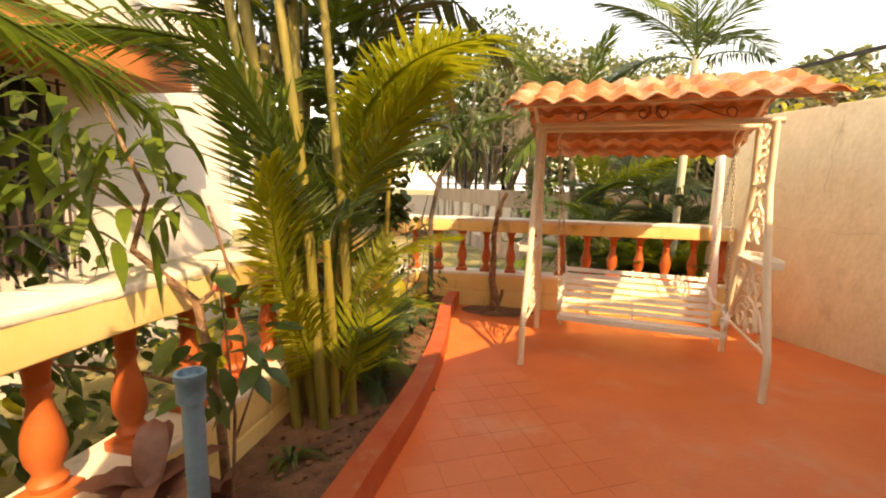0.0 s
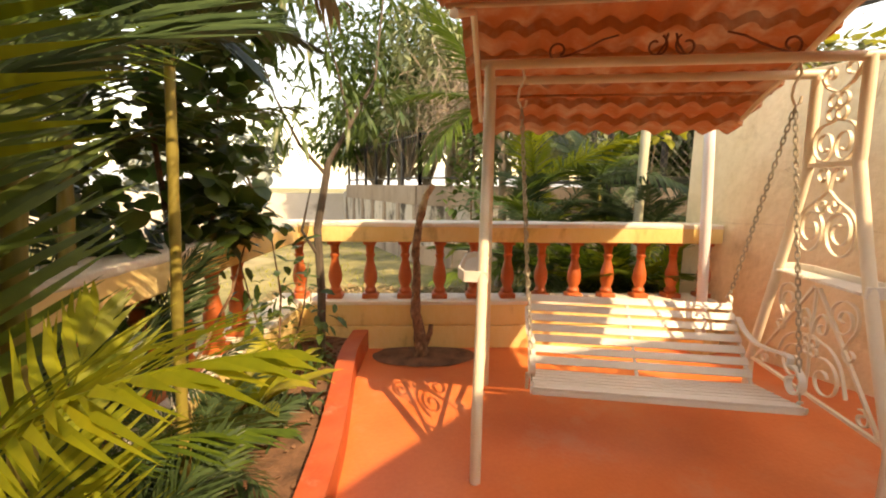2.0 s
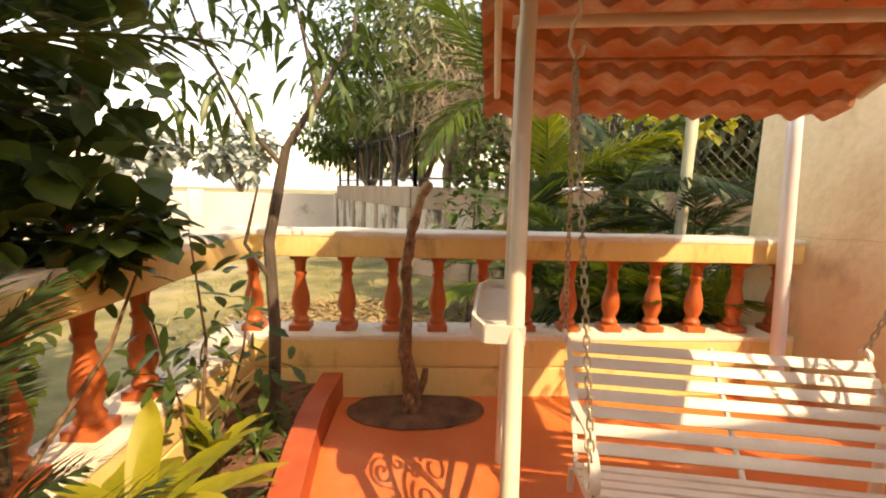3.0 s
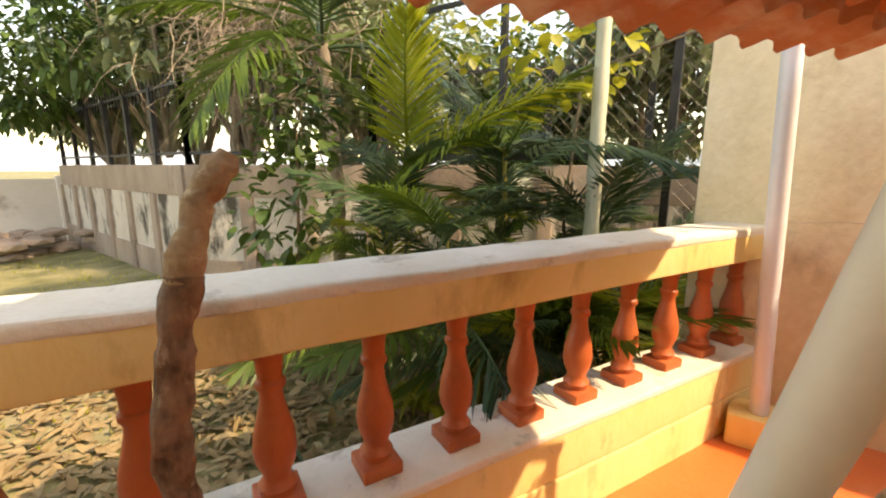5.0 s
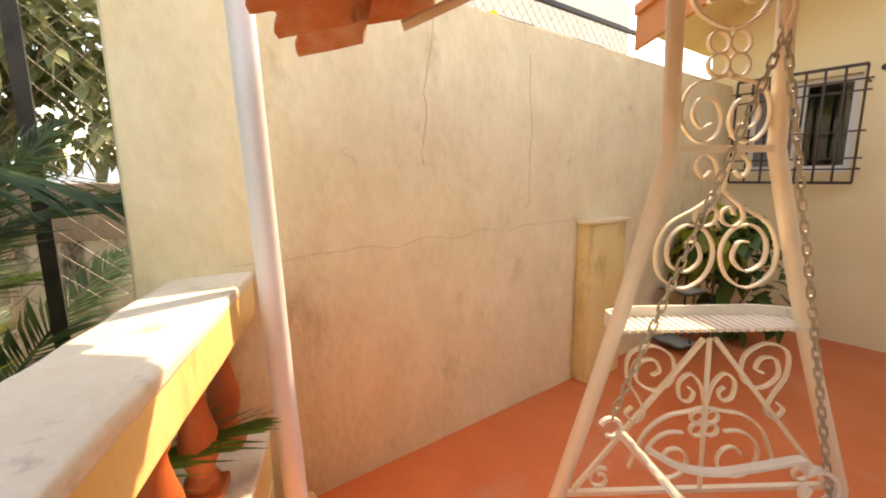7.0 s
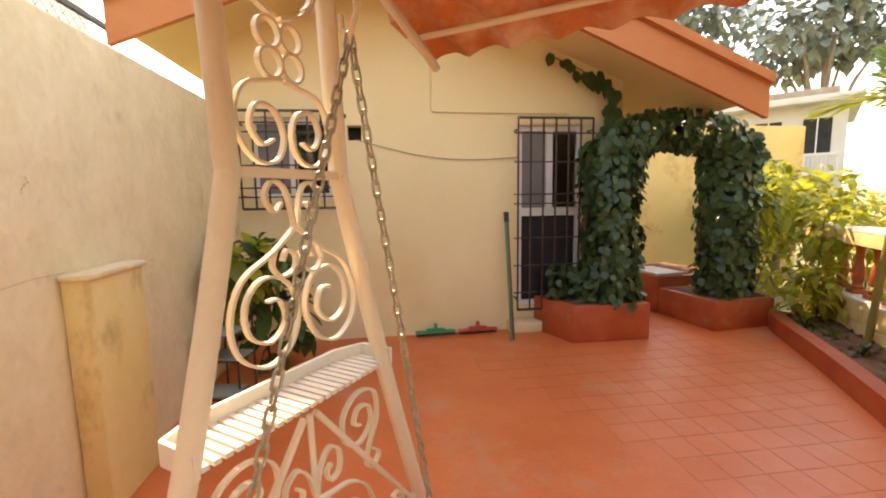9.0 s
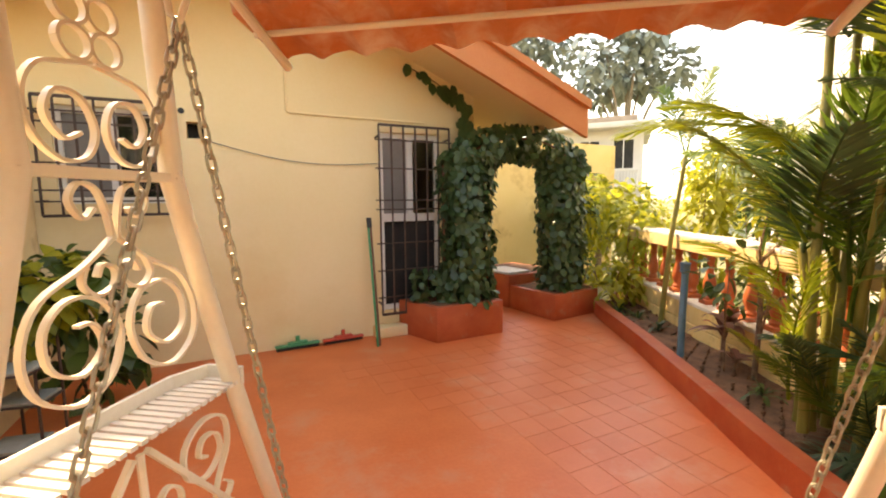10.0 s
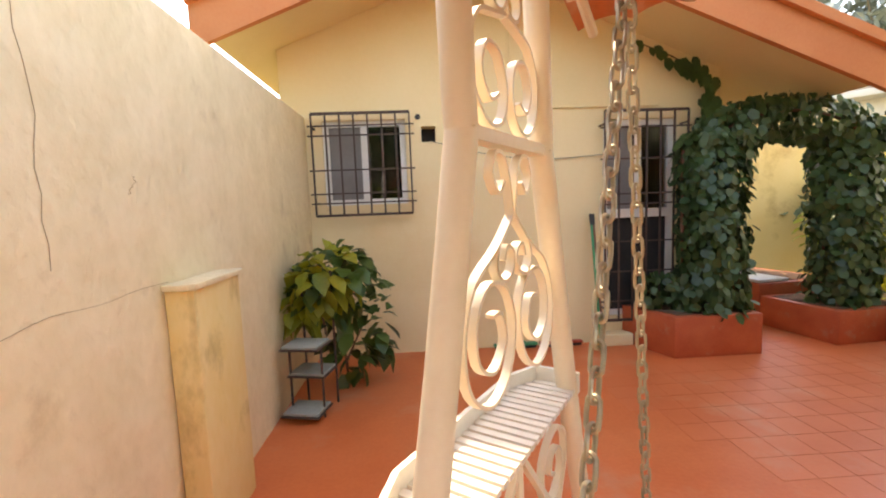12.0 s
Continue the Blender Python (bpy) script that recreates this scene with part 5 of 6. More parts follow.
strap_plant("crinum", pose(3.9, 6.2, -0.3), "clump of lime strap leaves under the palms", 20, 0.8, 0.03, LEAF, 76, 0.6, (40, 85))
leaf_clump("flowering_shrub", pose(3.1, 8.0, -0.3), "shrub with small pale yellow flowers", "shrub", 420, [((0, 0, 1.5), (0.4, 0.4, 0.6)), ((0.2, 0.1, 2.1), (0.4, 0.4, 0.4))], (0.12, 0.3), LEAF, 77, twigs=[[(0, 0, 0, 0.02), (0.05, 0, 1.0, 0.015), (0.1, 0, 2.2, 0.005)]])
leaf_clump("vine", pose(4.75, 6.4, -0.3), "yellow-green vine leaves climbing on the fence", "vine", 220, [((0, 0, 2.6), (0.5, 0.6, 0.35)), ((0.3, 0.8, 2.9), (0.5, 0.6, 0.3)), ((0.3, -1.2, 2.95), (0.3, 1.0, 0.18)), ((0.3, -3.0, 2.9), (0.3, 1.2, 0.16))], (0.13, 0.45), LEAF_Y, 78,
           twigs=[[(0, 0, 0, 0.02), (0.1, 0.1, 1.3, 0.016), (0.1, 0.0, 2.6, 0.010)], [(0.1, 0.0, 2.5, 0.01), (0.25, -1.5, 2.9, 0.008), (0.3, -4.0, 2.85, 0.005)]], bark=GREYBARK)

# old compound wall
WALLPTS = [(4.2, 18.2), (4.0, 11.6), (5.3, 9.3), (6.6, 6.2), (6.9, -3.0)]


def compound_wall():
    w = thing("compound_wall", Matrix(), "mouldy old compound wall with white plaster panels", "wall")
    w["kind"] = "structure"
    for a, b in zip(WALLPTS, WALLPTS[1:]):
        n = max(2, round((Vector(b) - Vector(a)).length / 1.05))
        part("wall_body", band(a, b, 0.20, -0.45, 1.02, 0.0), OLDWALL, w, "white plaster panels with black mould")
        part("wall_top", band(a, b, 0.23, 1.021, 1.46, 0.008, 12, 0.012), BARECONC, w, "brown weathered concrete top course")
        part("footing", band(a, b, 0.26, -0.45, 0.12, 0.01, 10, 0.015), BARECONC, w)
        for k in range(n + 1):
            p = Vector(a).lerp(Vector(b), k / n)
            d = (Vector(b) - Vector(a)).normalized()
            part("pier", band(p - d * 0.09, p + d * 0.09, 0.30, -0.45, 1.02, 0.01), BARECONC, w, "brown concrete pier")
    return w


compound_wall()


SPIKE = mesh_of("spike", box(-0.008, 0.008, -0.008, 0.008, 0, 0.32), IRON)


def fence():
    f = thing("iron_fence", Matrix(), "black iron fence on top of the compound wall", "fence")
    for a, b in zip(WALLPTS[:3], WALLPTS[1:4]):
        va, vb = Vector(a), Vector(b)
        n = max(2, round((vb - va).length / 1.15))
        for z in (1.60, 2.55):
            part("fence_rail", band(a, b, 0.03, z, z + 0.04), IRON, f)
        for k in range(n + 1):
            p = va.lerp(vb, k / n)
            part("post", box(p.x - 0.035, p.x + 0.035, p.y - 0.035, p.y + 0.035, 1.44, 2.6), IRON, f)
        m = round((vb - va).length / 0.16)
        for k in range(m):
            p = va.lerp(vb, (k + 0.5) / m)
            part("spike", SPIKE, None, f, m=Matrix.Translation((p.x, p.y, 2.4)))
    return f


fence()


def mesh_fence():
    """Chain-link over the boundary: thin crossing wires on iron posts."""
    f = thing("chain_link_fence", Matrix(), "thin chain-link fence on black posts above the boundary wall", "fence")
    y0, y1, z0, z1, x = 5.7, 8.8, 0.9, 3.0, 4.95
    for y in (5.72, 7.2, 8.75):
        part("post", box(x - 0.03, x + 0.03, y - 0.03, y + 0.03, -0.3, z1 + 0.05), IRON, f)
    part("fence_rail", box(x - 0.02, x + 0.02, 5.7, 8.8, 1.50, 1.56), IRON, f)
    part("fence_rail", box(x - 0.02, x + 0.02, 0.6, 8.8, z1, z1 + 0.04), IRON, f)
    wires = bmesh.new()
    k = 0
    while k * 0.11 < (8.8 - 0.6) + 2.2:
        for sg in (1, -1):
            ya = 0.6 + k * 0.11 - (2.2 if sg > 0 else 0)
            lo, hi = (ya, ya + 2.1) if sg > 0 else (ya, ya - 2.1)
            pts = [(x, min(max(lo, 0.6), 8.8), z0 + (min(max(lo, 0.6), 8.8) - lo) * sg), (x, min(max(hi, 0.6), 8.8), z1 - (hi - min(max(hi, 0.6), 8.8)) * sg)]
            if pts[1][2] - pts[0][2] > 0.05:
                tube(pts, 0.0022, wires, 3)
        k += 1
    part("wire_mesh", wires, WIRE, f, "galvanised diamond mesh")
    return f


mesh_fence()


def tree(name, x, y, h, r, label, mat, seed, leaf=0.30, n=1500, trunk=0.12, z=-0.3, lobes=6, width=0.3, squash=0.8):
    rg = random.Random(seed)
    bx, tw = [], [[(0, 0, -0.1, trunk), (0.05 * h * rg.uniform(-1, 1), 0.02 * h, h * 0.35, trunk * 0.8), (0.03 * h * rg.uniform(-1, 1), 0.0, h * 0.75, trunk * 0.35)]]
    for k in range(lobes):
        a = 2 * math.pi * k / lobes + rg.uniform(-0.4, 0.4)
        c = (r * 0.62 * math.cos(a), r * 0.62 * math.sin(a), h * rg.uniform(0.5, 0.95))
        rr = r * rg.uniform(0.35, 0.6)
        bx.append((c, (rr, rr, rr * squash)))
        tw.append([(0, 0, h * 0.3, trunk * 0.5), (c[0] * 0.5, c[1] * 0.5, h * 0.3 + (c[2] - h * 0.3) * 0.6, trunk * 0.3), (*c, trunk * 0.08)])
    bx.append(((0, 0, h * 0.85), (r * 0.5, r * 0.5, r * 0.45)))
    return leaf_clump(name, pose(x, y, z), label, "tree", n, bx, (leaf, width), mat, seed, twigs=tw, bark=GREYBARK, droop=0.4)


for k, (x, y, h, r) in enumerate(((4.9, 14.4, 6.4, 2.3), (6.6, 10.6, 5.0, 1.9), (5.3, 12.2, 6.0, 2.0), (4.6, 16.6, 6.0, 2.0), (7.6, 6.4, 4.2, 1.3), (6.2, 16.0, 5.0, 2.0), (8.6, 9.0, 4.0, 1.8), (5.4, 18.5, 5.2, 1.9), (8.2, 13.0, 5.5, 2.2), (7.5, 8.2, 3.0, 1.2))):
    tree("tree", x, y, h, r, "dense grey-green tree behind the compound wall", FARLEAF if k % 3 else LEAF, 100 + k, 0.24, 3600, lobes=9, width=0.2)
# tangle of dry creeper over the fence
tw = bmesh.new()
rg = random.Random(5)
for k in range(460):
    p = Vector((rg.gauss(4.5, 0.45), rg.gauss(10.3, 0.8), rg.gauss(3.15, 0.42)))
    d = Vector((rg.uniform(-1, 1), rg.uniform(-1, 1), rg.uniform(-1, 0.6))).normalized()
    pts = [p]
    for j in range(4):
        d = (d + Vector((rg.uniform(-.6, .6), rg.uniform(-.6, .6), rg.uniform(-.7, .3)))).normalized()
        pts.append(pts[-1] + d * 0.22)
    tube(pts, [0.007, 0.006, 0.005, 0.004, 0.002], tw, 4)
single("dry_creeper", tw, TWIG, Matrix(), "tangle of dry brown creeper stems on the fence", "creeper", kind="stuff")
single("far_wall", band((4.2, 18.4), (-30, 21.0), 0.25, -0.45, 1.15, 0.0), PALEWALL, Matrix(), "long pale plastered wall across the lawn", "wall", kind="structure")
for k in range(9):
    p = Vector((4.2, 18.25)).lerp(Vector((-30, 20.85)), k / 8.0)
    single("wall_pier", box(p.x - 0.2, p.x + 0.2, p.y - 0.12, p.y + 0.05, -0.45, 1.22, 0.01), PALEWALL, Matrix(), "pale pier of the far wall", "pier", "piers of the far wall")
rub = bmesh.new()
for k in range(60):
    r = rg.uniform(0.08, 0.25)
    bmesh.ops.create_icosphere(rub, subdivisions=1, radius=r, matrix=Matrix.Translation((rg.gauss(2.9, 0.5), rg.gauss(16.8, 0.6), rg.uniform(-0.3, 0.1))) @ Matrix.Diagonal((1.4, 1, 0.5, 1)))
single("rubble_pile", rub, BARECONC, Matrix(), "heap of grey rubble on the lawn", "rubble", kind="stuff")
# distance
hills = bmesh.new()
prev = None
for k in range(61):
    a = radians(-40 + 4 * k)
    h = 9 + 7 * noise.noise(Vector((k * 0.21, 3, 1))) + 3 * noise.noise(Vector((k * 0.9, 1, 1)))
    p = Vector((math.cos(a) * 240, math.sin(a) * 240))
    cur = [hills.verts.new((p.x, p.y, -2)), hills.verts.new((p.x * 1.03, p.y * 1.03, max(2, h)))]
    if prev:
        hills.faces.new((prev[0], cur[0], cur[1], prev[1]))
    prev = cur
# blue-grey base colour holds the haze of the distance
HILL = material("haze_painted_hill", (0.34, 0.40, 0.46), (0.42, 0.47, 0.52), 1.0, 0.05, 0.4, 0.0)
single("backdrop_hills", hills, HILL, Matrix(), "hills on the horizon with blue-grey haze painted into their colour", "hills", kind="structure")
for k, (x, y, h, r) in enumerate(((-6, 24, 4.0, 1.8), (-13, 28, 5.0, 2.4), (-2, 26, 3.6, 1.6), (1.5, 25, 4.2, 1.6), (-20, 24, 5, 2.5))):
    tree("tree", x, y, h, r, "tree beyond the far wall with haze painted into its leaves", HAZELEAF, 130 + k, 0.5, 500, width=0.4)


# ---------- neighbour's house across the left balustrade ----------
def neighbour():
    a, b = Vector((-1.75, 7.7)), Vector((-5.4, 0.6))
    d = (b - a).normalized()
    n = Vector((d.y, -d.x))       # towards the garden
    if n.x < 0:
        n = -n
    h = thing("neighbour_house", Matrix(), "white neighbouring house with a brown window canopy and iron grille", "house")
    off = -n * 1.6
    part("wall", band(a + off, b + off, 3.2, -0.45, 5.2, 0.0), WHITEHOUSE, h, "white painted wall")
    part("window_canopy", band(a + d * 1.4 + n * 0.35, a + d * 5.0 + n * 0.35, 0.7, 2.35, 2.62, 0.01), EAVE, h, "orange-brown slab over the window")
    part("canopy_top", band(a + d * 1.38 + n * 0.37, a + d * 5.02 + n * 0.37, 0.78, 2.621, 2.95, 0.01), WHITEHOUSE, h, "white parapet above the slab")
    # solid slab, the shade behind the grille painted near-black
    w = part("window", band(a + d * 2.2 + n * 0.01, a + d * 4.6 + n * 0.01, 0.04, 0.75, 2.25), UNLIT_BLACK, h, "near-black slab painting the dark of a window opening")
    for k in range(20):
        p = a + d * (2.2 + 2.4 * k / 19) + n * 0.10
        part("bar", box(p.x - 0.009, p.x + 0.009, p.y - 0.009, p.y + 0.009, 0.70, 2.3), GRILLE, w)
    for z in (0.75, 1.1, 1.5, 1.9, 2.25):
        part("cross_bar", band(a + d * 2.15 + n * 0.115, a + d * 4.65 + n * 0.115, 0.012, z, z + 0.016), GRILLE, w)
    part("roof", band(a + off, b + off, 3.6, 5.2, 5.4), WHITEHOUSE, h)
    return h


neighbour()
for k, (x, y, n) in enumerate(((-1.6, 5.6, 240), (-2.1, 4.3, 260), (-2.4, 3.2, 240), (-2.9, 2.2, 220), (-1.0, 6.8, 200))):
    leaf_clump("hedge_shrub", pose(x, y, -0.3), "small leafy shrub on the strip beyond the balustrade", "shrub", n, [((0, 0, 0.45), (0.45, 0.45, 0.4)), ((0.2, 0.2, 0.9), (0.3, 0.3, 0.35))], (0.13, 0.3), LEAF if k % 2 else LEAF_Y, 150 + k, group="shrubs beyond the balustrade")

# ---------- ivy arch between the planters ----------
def ivy_arch():
    A = thing("ivy_arch", Matrix(), "iron garden arch thickly covered with dark ivy", "garden arch")
    y0 = 0.70
    for x in (-0.02, 0.50, -1.12, -1.60):
        part("arch_post", tube([(x, y0 if x > -0.5 else y0 - 0.2, 0.34 if x > -0.5 else 0.32), (x, y0 if x > -0.5 else y0 - 0.2, 1.9)], 0.014, sides=8), RUSTIRON, A, "red-brown iron post")
    hoop = [(0.24 + (-0.83) * (1 - math.cos(radians(a))) , y0 - 0.1 * (a / 180), 1.85 + 0.40 * math.sin(radians(a))) for a in range(0, 181, 12)]
    part("hoop", tube(hoop, 0.014, sides=8), RUSTIRON, A)
    rg = random.Random(200)
    lv = Leaves()
    def put(p, n):
        d = Vector((rg.uniform(-0.6, 0.6), rg.uniform(-0.4, 0.6), rg.uniform(-1.2, 0.0))).normalized()
        up = Vector((n[0] + rg.uniform(-.5, .5), n[1] + rg.uniform(-.5, .5), n[2] + rg.uniform(-.3, .5)))
        l = rg.uniform(0.055, 0.105)
        lv.blade(p, d, up, l, l * 0.42, rg.uniform(0.0, 0.25), 0.15, shape=0.55)
    def column(cx, cy, z0, z1, rx, ry, n, foot=0.0):
        for _ in range(n):
            z = rg.uniform(z0, z1)
            a = rg.uniform(0, 2 * math.pi)
            bulge = 1 + 0.28 * noise.noise(Vector((math.cos(a) * 1.5, math.sin(a) * 1.5, z * 2.2 + cx))) + foot * max(0, 0.8 - z)
            f = math.sqrt(rg.uniform(0.35, 1.0)) * bulge
            put((cx + rx * f * math.cos(a), cy + ry * f * math.sin(a), z), (math.cos(a), math.sin(a), 0.3))
    column(0.22, 0.72, 0.38, 2.05, 0.33, 0.25, 2300, 0.45)
    column(0.52, 0.64, 0.36, 0.75, 0.34, 0.18, 330)
    column(-1.27, 0.55, 0.36, 2.05, 0.34, 0.26, 2100)
    for _ in range(1500):
        t = rg.uniform(0, math.pi)
        a = rg.uniform(0, 2 * math.pi)
        r = math.sqrt(rg.uniform(0.3, 1)) * (0.24 + 0.06 * noise.noise(Vector((t * 3, a, 5))))
        c = Vector((-0.55 + 0.82 * math.cos(t), 0.62, 1.85 + 0.36 * math.sin(t)))
        rad = Vector((math.cos(t), 0, math.sin(t)))
        put(c + rad * (r * math.cos(a)) + Vector((0, r * math.sin(a), 0)), rad * math.cos(a) + Vector((0, math.sin(a), 0)))
    part("ivy", lv.mesh("ivy", IVY), None, A, "dense dark ivy leaves")
    # strand running up the wall
    lv2 = Leaves()
    pts = [(0.12, 0.56, 2.15), (0.13, 0.50, 2.48), (0.22, 0.46, 2.70), (0.48, 0.45, 2.84), (0.82, 0.44, 2.98)]
    for i in range(len(pts) - 1):
        for _ in range(20 - 4 * i):
            q = Vector(pts[i]).lerp(Vector(pts[i + 1]), rg.random())
            l = rg.uniform(0.09, 0.15)
            w = 0.11 * (1 - i / 4.6)
            lv2.blade(q + Vector((rg.uniform(-w, w), rg.uniform(0, 0.06), rg.uniform(-w, w))), (rg.uniform(-.3, .3), rg.uniform(0, .4), -1), (0, 1, 0.2), l, l * 0.36, 0.05, 0.1, shape=0.55)
    part("ivy_strand", lv2.mesh("ivy_strand", IVY), None, A, "ivy strand hanging on the wall")
    part("ivy_stem", tube(pts, 0.006, sides=5), BARK, A)
    return A


ivy_arch()

# ---------- things along the house ----------
def squeegee(x, y, rot, mat, label):
    q = thing("floor_squeegee", pose(x, y, 0.004, 0, 0, rot), label, "squeegee")
    bm = box(-0.22, 0.22, -0.035, 0.035, 0.03, 0.05, 0.006)
    box(-0.10, 0.10, -0.03, 0.03, 0.05, 0.075, 0.01, bm)
    lathe([(0.022, 0.07), (0.02, 0.13), (0.014, 0.13)], 10, bm)
    part("head", bm, mat, q)
    part("blade", box(-0.21, 0.21, -0.012, 0.012, 0.0, 0.03), BLACK_PL, q, "black rubber blade")
    return q


squeegee(2.08, 0.475, 2, GREEN_PL, "green plastic floor squeegee head on the floor")
squeegee(1.61, 0.475, 2, RED_PL, "red plastic floor squeegee head on the floor")
for x, tilt, mat, lab in ((1.36, -3.0, GREEN_PL, "green broom handle leaning on the wall"), (1.33, -2.6, RUSTIRON, "brown broom handle leaning on the wall")):
    st = thing("broom_handle", pose(x - 0.04, 0.79 if mat is GREEN_PL else 0.77, 0.0, 11, 0, 0), lab, "broom handle")
    part("stick", tube([(0, 0, 0.0), (0, 0.0, 1.25)], 0.012, sides=8), mat, st)
    part("grip", tube([(0, 0, 1.25), (0, 0, 1.36)], 0.016, sides=8), BLACK_PL, st, "black plastic grip")


def plant_stand():
    p = thing("plant_stand", pose(3.82, 1.55, 0, 0, 0, -12), "rusty iron plant stand with small pale shelves", "plant stand")
    for x in (-0.12, 0.12):
        for y in (-0.12, 0.12):
            part("leg", tube([(x, y, 0.0), (x, y, 1.02 if y < 0 else 0.5)], 0.009, sides=6), GRILLE, p)
    for z, yy in ((0.06, 0.14), (0.30, 0.02), (0.52, 0.10)):
        part("shelf", box(-0.13, 0.13, yy - 0.11, yy + 0.11, z, z + 0.018, 0.003), POT, p, "pale worn tile shelf")
        part("shelf_rim", box(-0.14, 0.14, yy - 0.12, yy + 0.12, z - 0.012, z - 0.001), GRILLE, p)
    return p


plant_stand()
leaf_clump("money_plant", pose(3.66, 1.05, 0.0), "trailing plant with large lime and green leaves", "plant", 240, [((0.05, 0.2, 0.85), (0.30, 0.30, 0.30)), ((-0.1, 0.1, 0.5), (0.32, 0.3, 0.4)), ((0.1, 0.15, 1.0), (0.25, 0.25, 0.16))], (0.17, 0.36), LEAF, 300,
           twigs=[[(0, 0, 0, 0.012), (0.02, 0.1, 0.5, 0.009), (0.1, 0.15, 1.0, 0.005)], [(0, 0, 0.2, 0.01), (-0.2, 0.1, 0.6, 0.005)]], shape=0.55, droop=0.5)
leaf_clump("money_plant", pose(3.76, 1.35, 0.0), "lime leaves of a trailing plant on the stand", "plant", 130, [((0.0, 0.05, 0.95), (0.24, 0.2, 0.22)), ((0.1, 0.05, 0.75), (0.2, 0.15, 0.2))], (0.15, 0.38), LEAF_Y, 301, twigs=[[(0.0, 0.0, 0.5, 0.009), (0.05, 0.05, 0.95, 0.005)]], shape=0.55, droop=0.55)

# pots and lime shrubs by the second planter
def pot(x, y, z, r, h, label):
    p = thing("plant_pot", pose(x, y, z), label, "plant pot")
    part("pot", lathe([(r * 0.72, 0), (r * 0.95, h * 0.85), (r * 1.08, h * 0.86), (r * 1.08, h), (r * 0.92, h), (r * 0.88, h * 0.9)], 18), POT, p)
    part("soil", lathe([(r * 0.9, h * 0.88), (r * 0.9, h * 0.9)], 16), SOIL, p, "dark soil")
    return p


pot(-1.62, 0.42, 0.336, 0.13, 0.17, "grey cement pot on the red planter")
leaf_clump("potted_shrub", pose(-1.62, 0.42, 0.48), "leafy green shrub in a cement pot", "shrub", 320, [((0, 0, 0.45), (0.25, 0.25, 0.4)), ((-0.1, -0.1, 0.9), (0.3, 0.3, 0.4))], (0.13, 0.22), LEAF, 310, twigs=[[(0, 0, 0, 0.01), (0, 0, 0.6, 0.006), (-0.1, -0.1, 1.1, 0.003)]])
for k, (x, y, h, n, mat) in enumerate(((-2.05, 0.15, 1.5, 420, LEAF_Y), (-2.35, 0.75, 1.2, 330, LEAF_Y), (-1.95, 0.95, 0.55, 220, LEAF_Y), (-2.6, -0.6, 1.7, 420, LEAF), (-3.2, 0.6, 1.5, 380, LEAF_Y), (-2.5, 1.7, 2.0, 520, LEAF_Y), (-2.3, 2.6, 1.7, 420, LEAF_Y), (-3.3, 1.9, 2.3, 520, LEAF), (-2.0, 3.4, 1.6, 380, LEAF))):
    leaf_clump("lime_shrub", pose(x, y, 0.05 if x > -2.5 else -0.3), "sunlit yellow-green shrub beside the path", "shrub", n, [((0, 0, h * 0.45), (0.35, 0.35, h * 0.35)), ((0.1, 0.1, h * 0.85), (0.3, 0.3, h * 0.3)), ((-0.15, 0.0, h), (0.25, 0.25, h * 0.25))], (0.16, 0.22), mat, 320 + k,
               twigs=[[(0, 0, -0.05, 0.014), (0.03, 0, h * 0.6, 0.008), (0.05, 0.05, h * 1.1, 0.003)], [(0, 0, 0, 0.01), (-0.15, 0.1, h * 0.6, 0.005), (-0.2, 0.05, h, 0.003)], [(0, 0, 0, 0.01), (0.15, -0.1, h * 0.7, 0.005)]], group="lime shrubs", droop=0.5)
leaf_clump("shrub", pose(-1.0, -1.6, 0.0), "green shrub beyond the arch", "shrub", 420, [((0, 0, 0.7), (0.35, 0.35, 0.4)), ((0.1, 0, 1.3), (0.4, 0.35, 0.4)), ((0.0, 0, 1.8), (0.35, 0.3, 0.3))], (0.12, 0.3), LEAF, 340, twigs=[[(0, 0, 0, 0.012), (0, 0, 0.9, 0.008), (0.05, 0, 1.8, 0.004)]])
door = thing("louvre_window", Matrix(), "small louvred window in the far yellow wall", "window")
part("window_frame", box(-0.95, -0.55, -3.4, -3.37, 1.1, 1.9, 0.004), UPVC, door)
for k in range(9):
    part("louvre", box(-0.92, -0.58, -3.368, -3.35, 1.14 + k * 0.082, 1.20 + k * 0.082), CURTAIN, door)


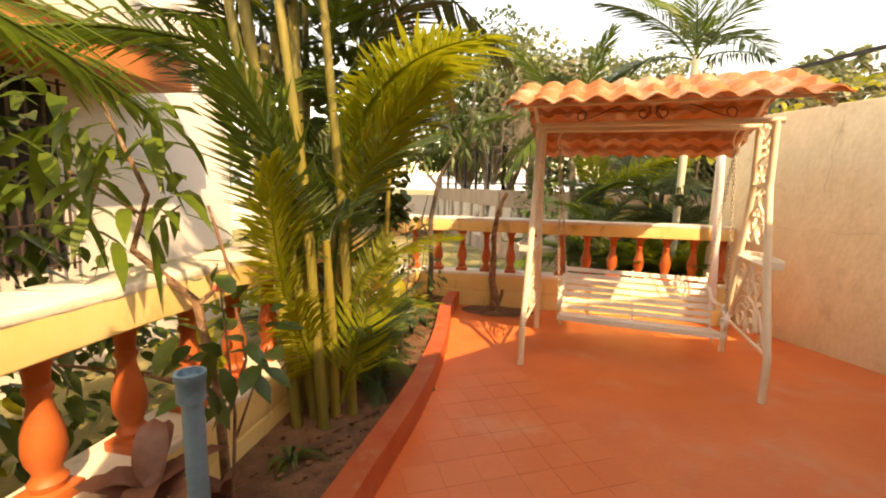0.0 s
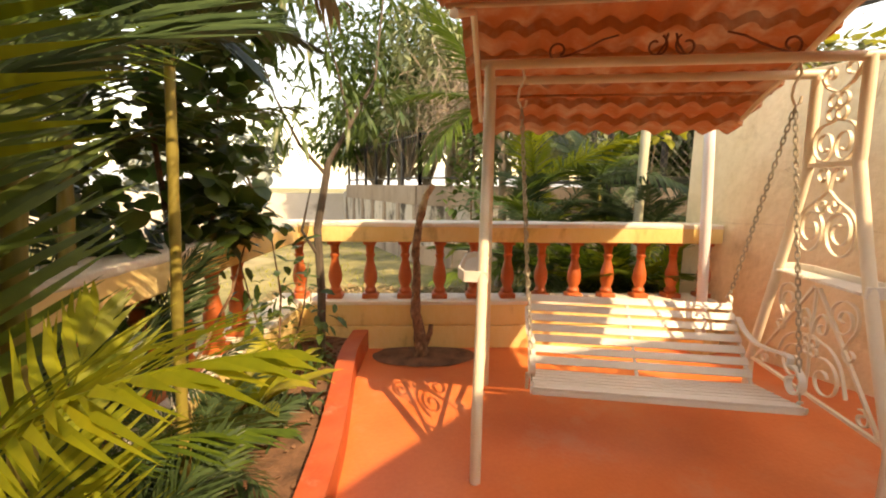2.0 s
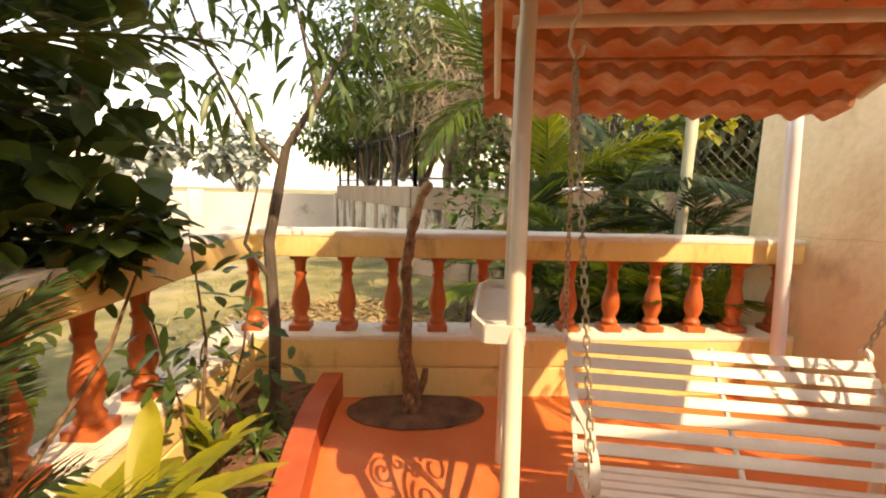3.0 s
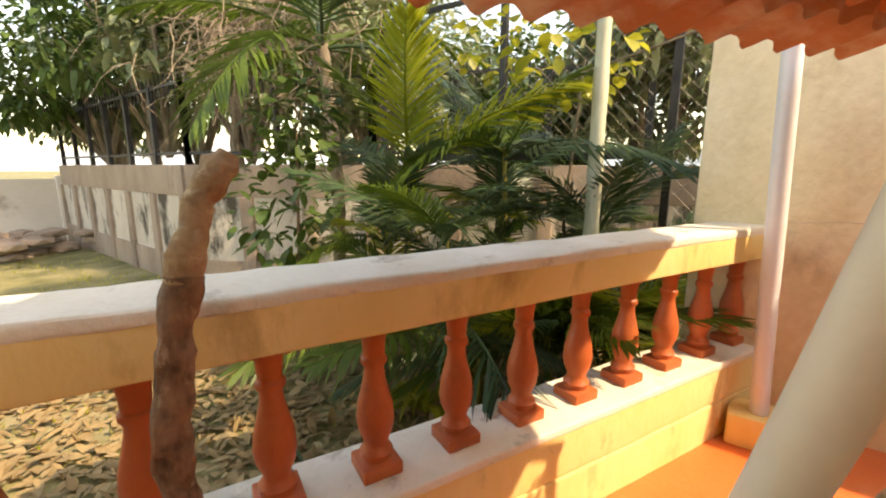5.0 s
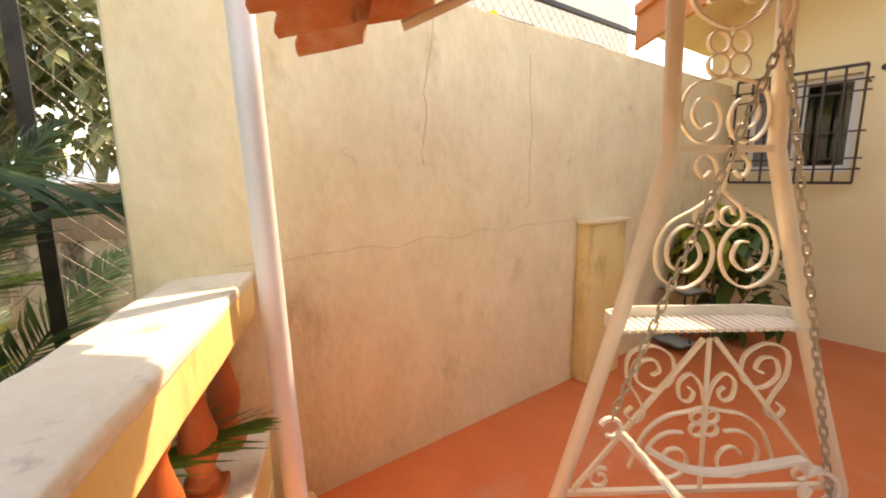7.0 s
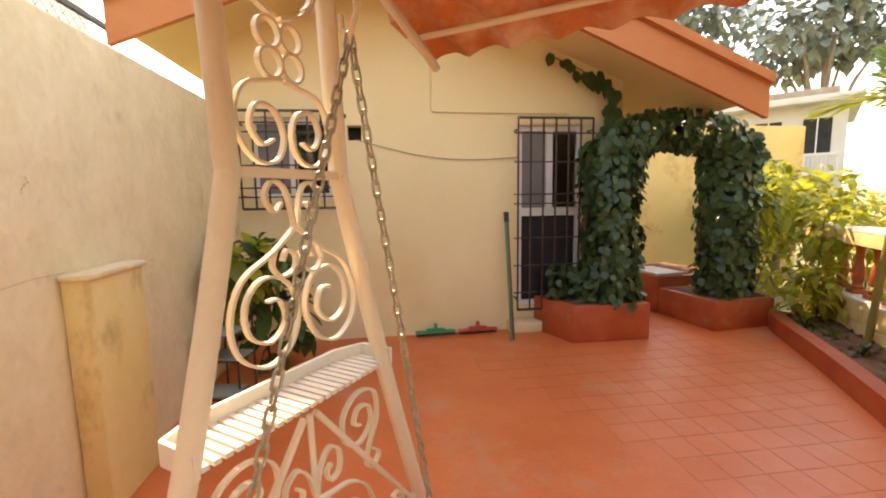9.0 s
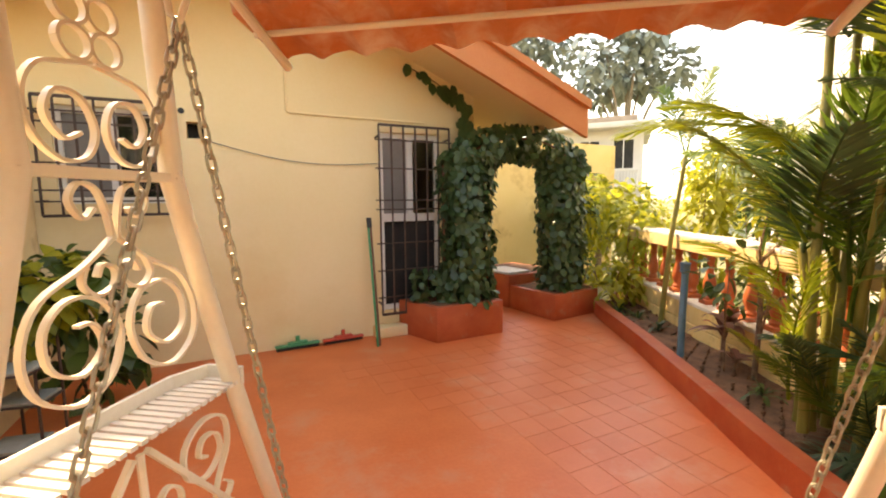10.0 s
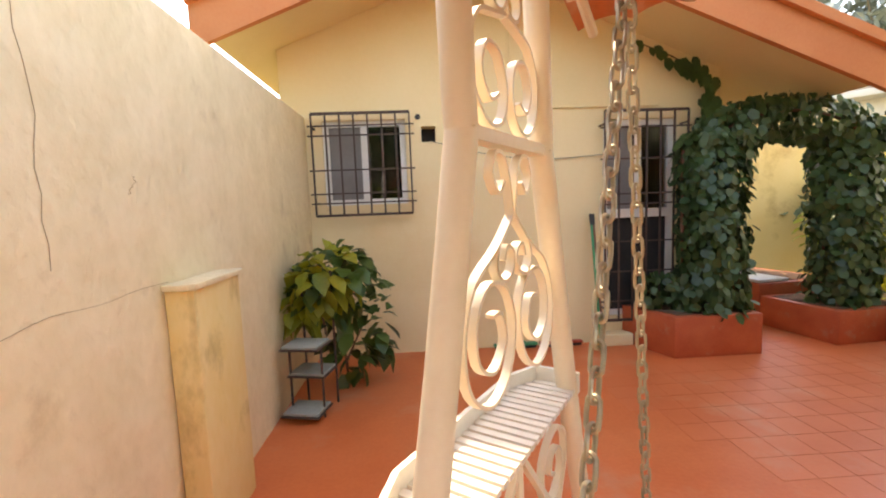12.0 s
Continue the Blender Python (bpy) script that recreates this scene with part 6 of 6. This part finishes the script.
# ---------- distance behind the house ----------
def far_house():
    h = thing("far_house", pose(-13.2, -11.2, -0.3, 0, 0, -49) @ Matrix.Diagonal((0.48, 0.82, 0.82, 1)), "two-storey cream house with a balcony and flat eaves", "house")
    part("wall", box(-5, 5, -8, 0, 0, 6.2), FARHOUSE, h)
    part("roof", box(-5.8, 5.8, -8.6, 1.2, 6.2, 6.5, 0.02), FARHOUSE, h, "thick grey roof slab")
    part("roof_edge", box(-4.4, 4.4, -7, 0.6, 6.5, 6.9, 0.02), BARECONC, h)
    bal = part("balcony", box(-4.6, 4.6, 0.002, 1.3, 2.85, 3.05, 0.01), FARHOUSE, h)
    part("handrail", box(-4.6, 4.6, 1.12, 1.3, 3.75, 3.9, 0.01), FARHOUSE, bal)
    for k in range(34):
        part("baluster", BAL_FAR, None, bal, m=Matrix.Translation((-4.5 + k * 0.273, 1.2, 3.05)))
    # windows are slabs with the unlit inside painted near-black
    for x in (-3.2, 0, 3.2):
        w = part("window", box(x - 0.9, x + 0.9, 0.002, 0.03, 3.9, 5.6), UNLIT_BLACK, h, "near-black slab painting an unlit window")
        part("window_frame", box(x - 0.04, x + 0.04, 0.031, 0.06, 3.9, 5.6), UPVC, w)
        w = part("window", box(x - 0.9, x + 0.9, 0.002, 0.03, 0.9, 2.3), UNLIT_BLACK, h, "near-black slab painting an unlit window")
        part("window_frame", box(x - 0.04, x + 0.04, 0.031, 0.06, 0.9, 2.3), UPVC, w)
    return h


BAL_FAR = mesh_of("baluster", lathe([(0.06, 0), (0.09, 0.25), (0.05, 0.45), (0.07, 0.7)], 8), FARHOUSE)
far_house()
for k, (x, y, h, r) in enumerate(((-17, -24, 15, 5.0), (-22, -17, 13, 4.5), (-9, -26, 13, 4.5))):
    tree("tree", x, y, h, r, "tall tree against the bright sky with haze painted into its leaves", HAZELEAF, 400 + k, 0.6, 1500, trunk=0.3, width=0.4)
for k, (x, y, h, r) in enumerate(((-5.5, -3.5, 2.3, 1.3), (-7.0, 0.0, 2.9, 1.5), (-6.2, -6.8, 2.3, 1.5), (-4.2, -1.6, 2.1, 1.0))):
    tree("tree", x, y, h, r, "leafy garden tree in the sun", LEAF_Y if k % 2 else FARLEAF, 410 + k, 0.22, 1100, trunk=0.08)


def block_house():
    """White house seen over the boundary wall."""
    h = thing("white_house", Matrix(), "white house with teal trim behind the boundary wall", "house")
    part("wall", box(9.0, 16.0, -6.0, 4.6, -0.3, 6.0), WHITEHOUSE, h)
    part("ledge", box(8.75, 9.0, -6.0, 4.6, 2.9, 3.05, 0.01), WHITEHOUSE, h)
    part("trim", box(8.96, 8.998, -6.0, 4.6, 3.06, 3.16), PIPE_BLUE, h, "faded teal band")
    # window slabs painted near-black for the rooms' darkness
    for y in (-4.2, -1.6, 1.0, 3.4):
        w = part("window", box(8.95, 8.998, y - 0.6, y + 0.6, 3.5, 4.7), UNLIT_BLACK, h, "near-black slab painting an unlit window")
        part("window_frame", box(8.93, 8.949, y - 0.65, y + 0.65, 3.44, 3.5), UPVC, w)
        w = part("window", box(8.95, 8.998, y - 0.35, y + 0.35, 2.35, 2.8), UNLIT_BLACK, h, "near-black slab painting an unlit window")
        part("window_frame", box(8.93, 8.949, y - 0.4, y + 0.4, 2.29, 2.35), UPVC, w)
    return h


block_house()

# ---------- painted floor tiles by the kerb and planters ----------
TS, GAP = 0.20, 0.004
tile_me = mesh_of("tile", box(-TS / 2 + GAP / 2, TS / 2 - GAP / 2, -TS / 2 + GAP / 2, TS / 2 - GAP / 2, 0.0005, 0.0025, 0.0008, seg=1), RED_TILE)


def kerb_x(y):
    for (xa, ya), (xb, yb) in zip(KERB, KERB[1:]):
        if ya <= y <= yb:
            return xa + (xb - xa) * (y - ya) / (yb - ya)
    return -1.75


rg = random.Random(2)
spots = []
for i in range(-10, 11):
    for j in range(0, 19):
        x, y = i * TS + 0.1, 0.60 + j * TS
        if x < kerb_x(y + TS / 2) + TS * 0.55 or x > 1.5 + 0.3 * math.sin(y * 1.7) - 0.44 * max(0, y - 2.4):
            continue
        if y < 1.1 and (x > -0.22 or x < -0.70):
            continue
        spots.append((x, y))
spots.sort(key=lambda q: -q[1] + 0.3 * q[0])
for x, y in spots[:298]:
    part("tile", tile_me, None, floor, m=Matrix.Translation((x, y, 0.0)) @ Matrix.Rotation(radians(rg.uniform(-0.5, 0.5)), 4, "Z"))
if len(spots) > 298:
    rest = bmesh.new()
    for x, y in spots[298:]:
        box(x - TS / 2 + GAP / 2, x + TS / 2 - GAP / 2, y - TS / 2 + GAP / 2, y + TS / 2 - GAP / 2, 0.0005, 0.0025, 0.0008, rest, 1)
    tagged(part("far_tiles", rest, RED_TILE, floor), kind="stuff")

wp = thing("white_pot", pose(-0.80, 4.22, PL + 0.003), "white plastic pot standing between the balusters", "pot")
part("pot", rough(lathe([(0.06, 0.0), (0.075, 0.10), (0.085, 0.24), (0.07, 0.30), (0.05, 0.31)], 14), 0.006, 9), WHITE, wp)

for k, (x, y, l) in enumerate(((2.75, 6.35, 0.6), (3.2, 6.15, 0.7), (3.7, 5.95, 0.7), (2.3, 6.75, 0.5), (4.0, 5.75, 0.6))):
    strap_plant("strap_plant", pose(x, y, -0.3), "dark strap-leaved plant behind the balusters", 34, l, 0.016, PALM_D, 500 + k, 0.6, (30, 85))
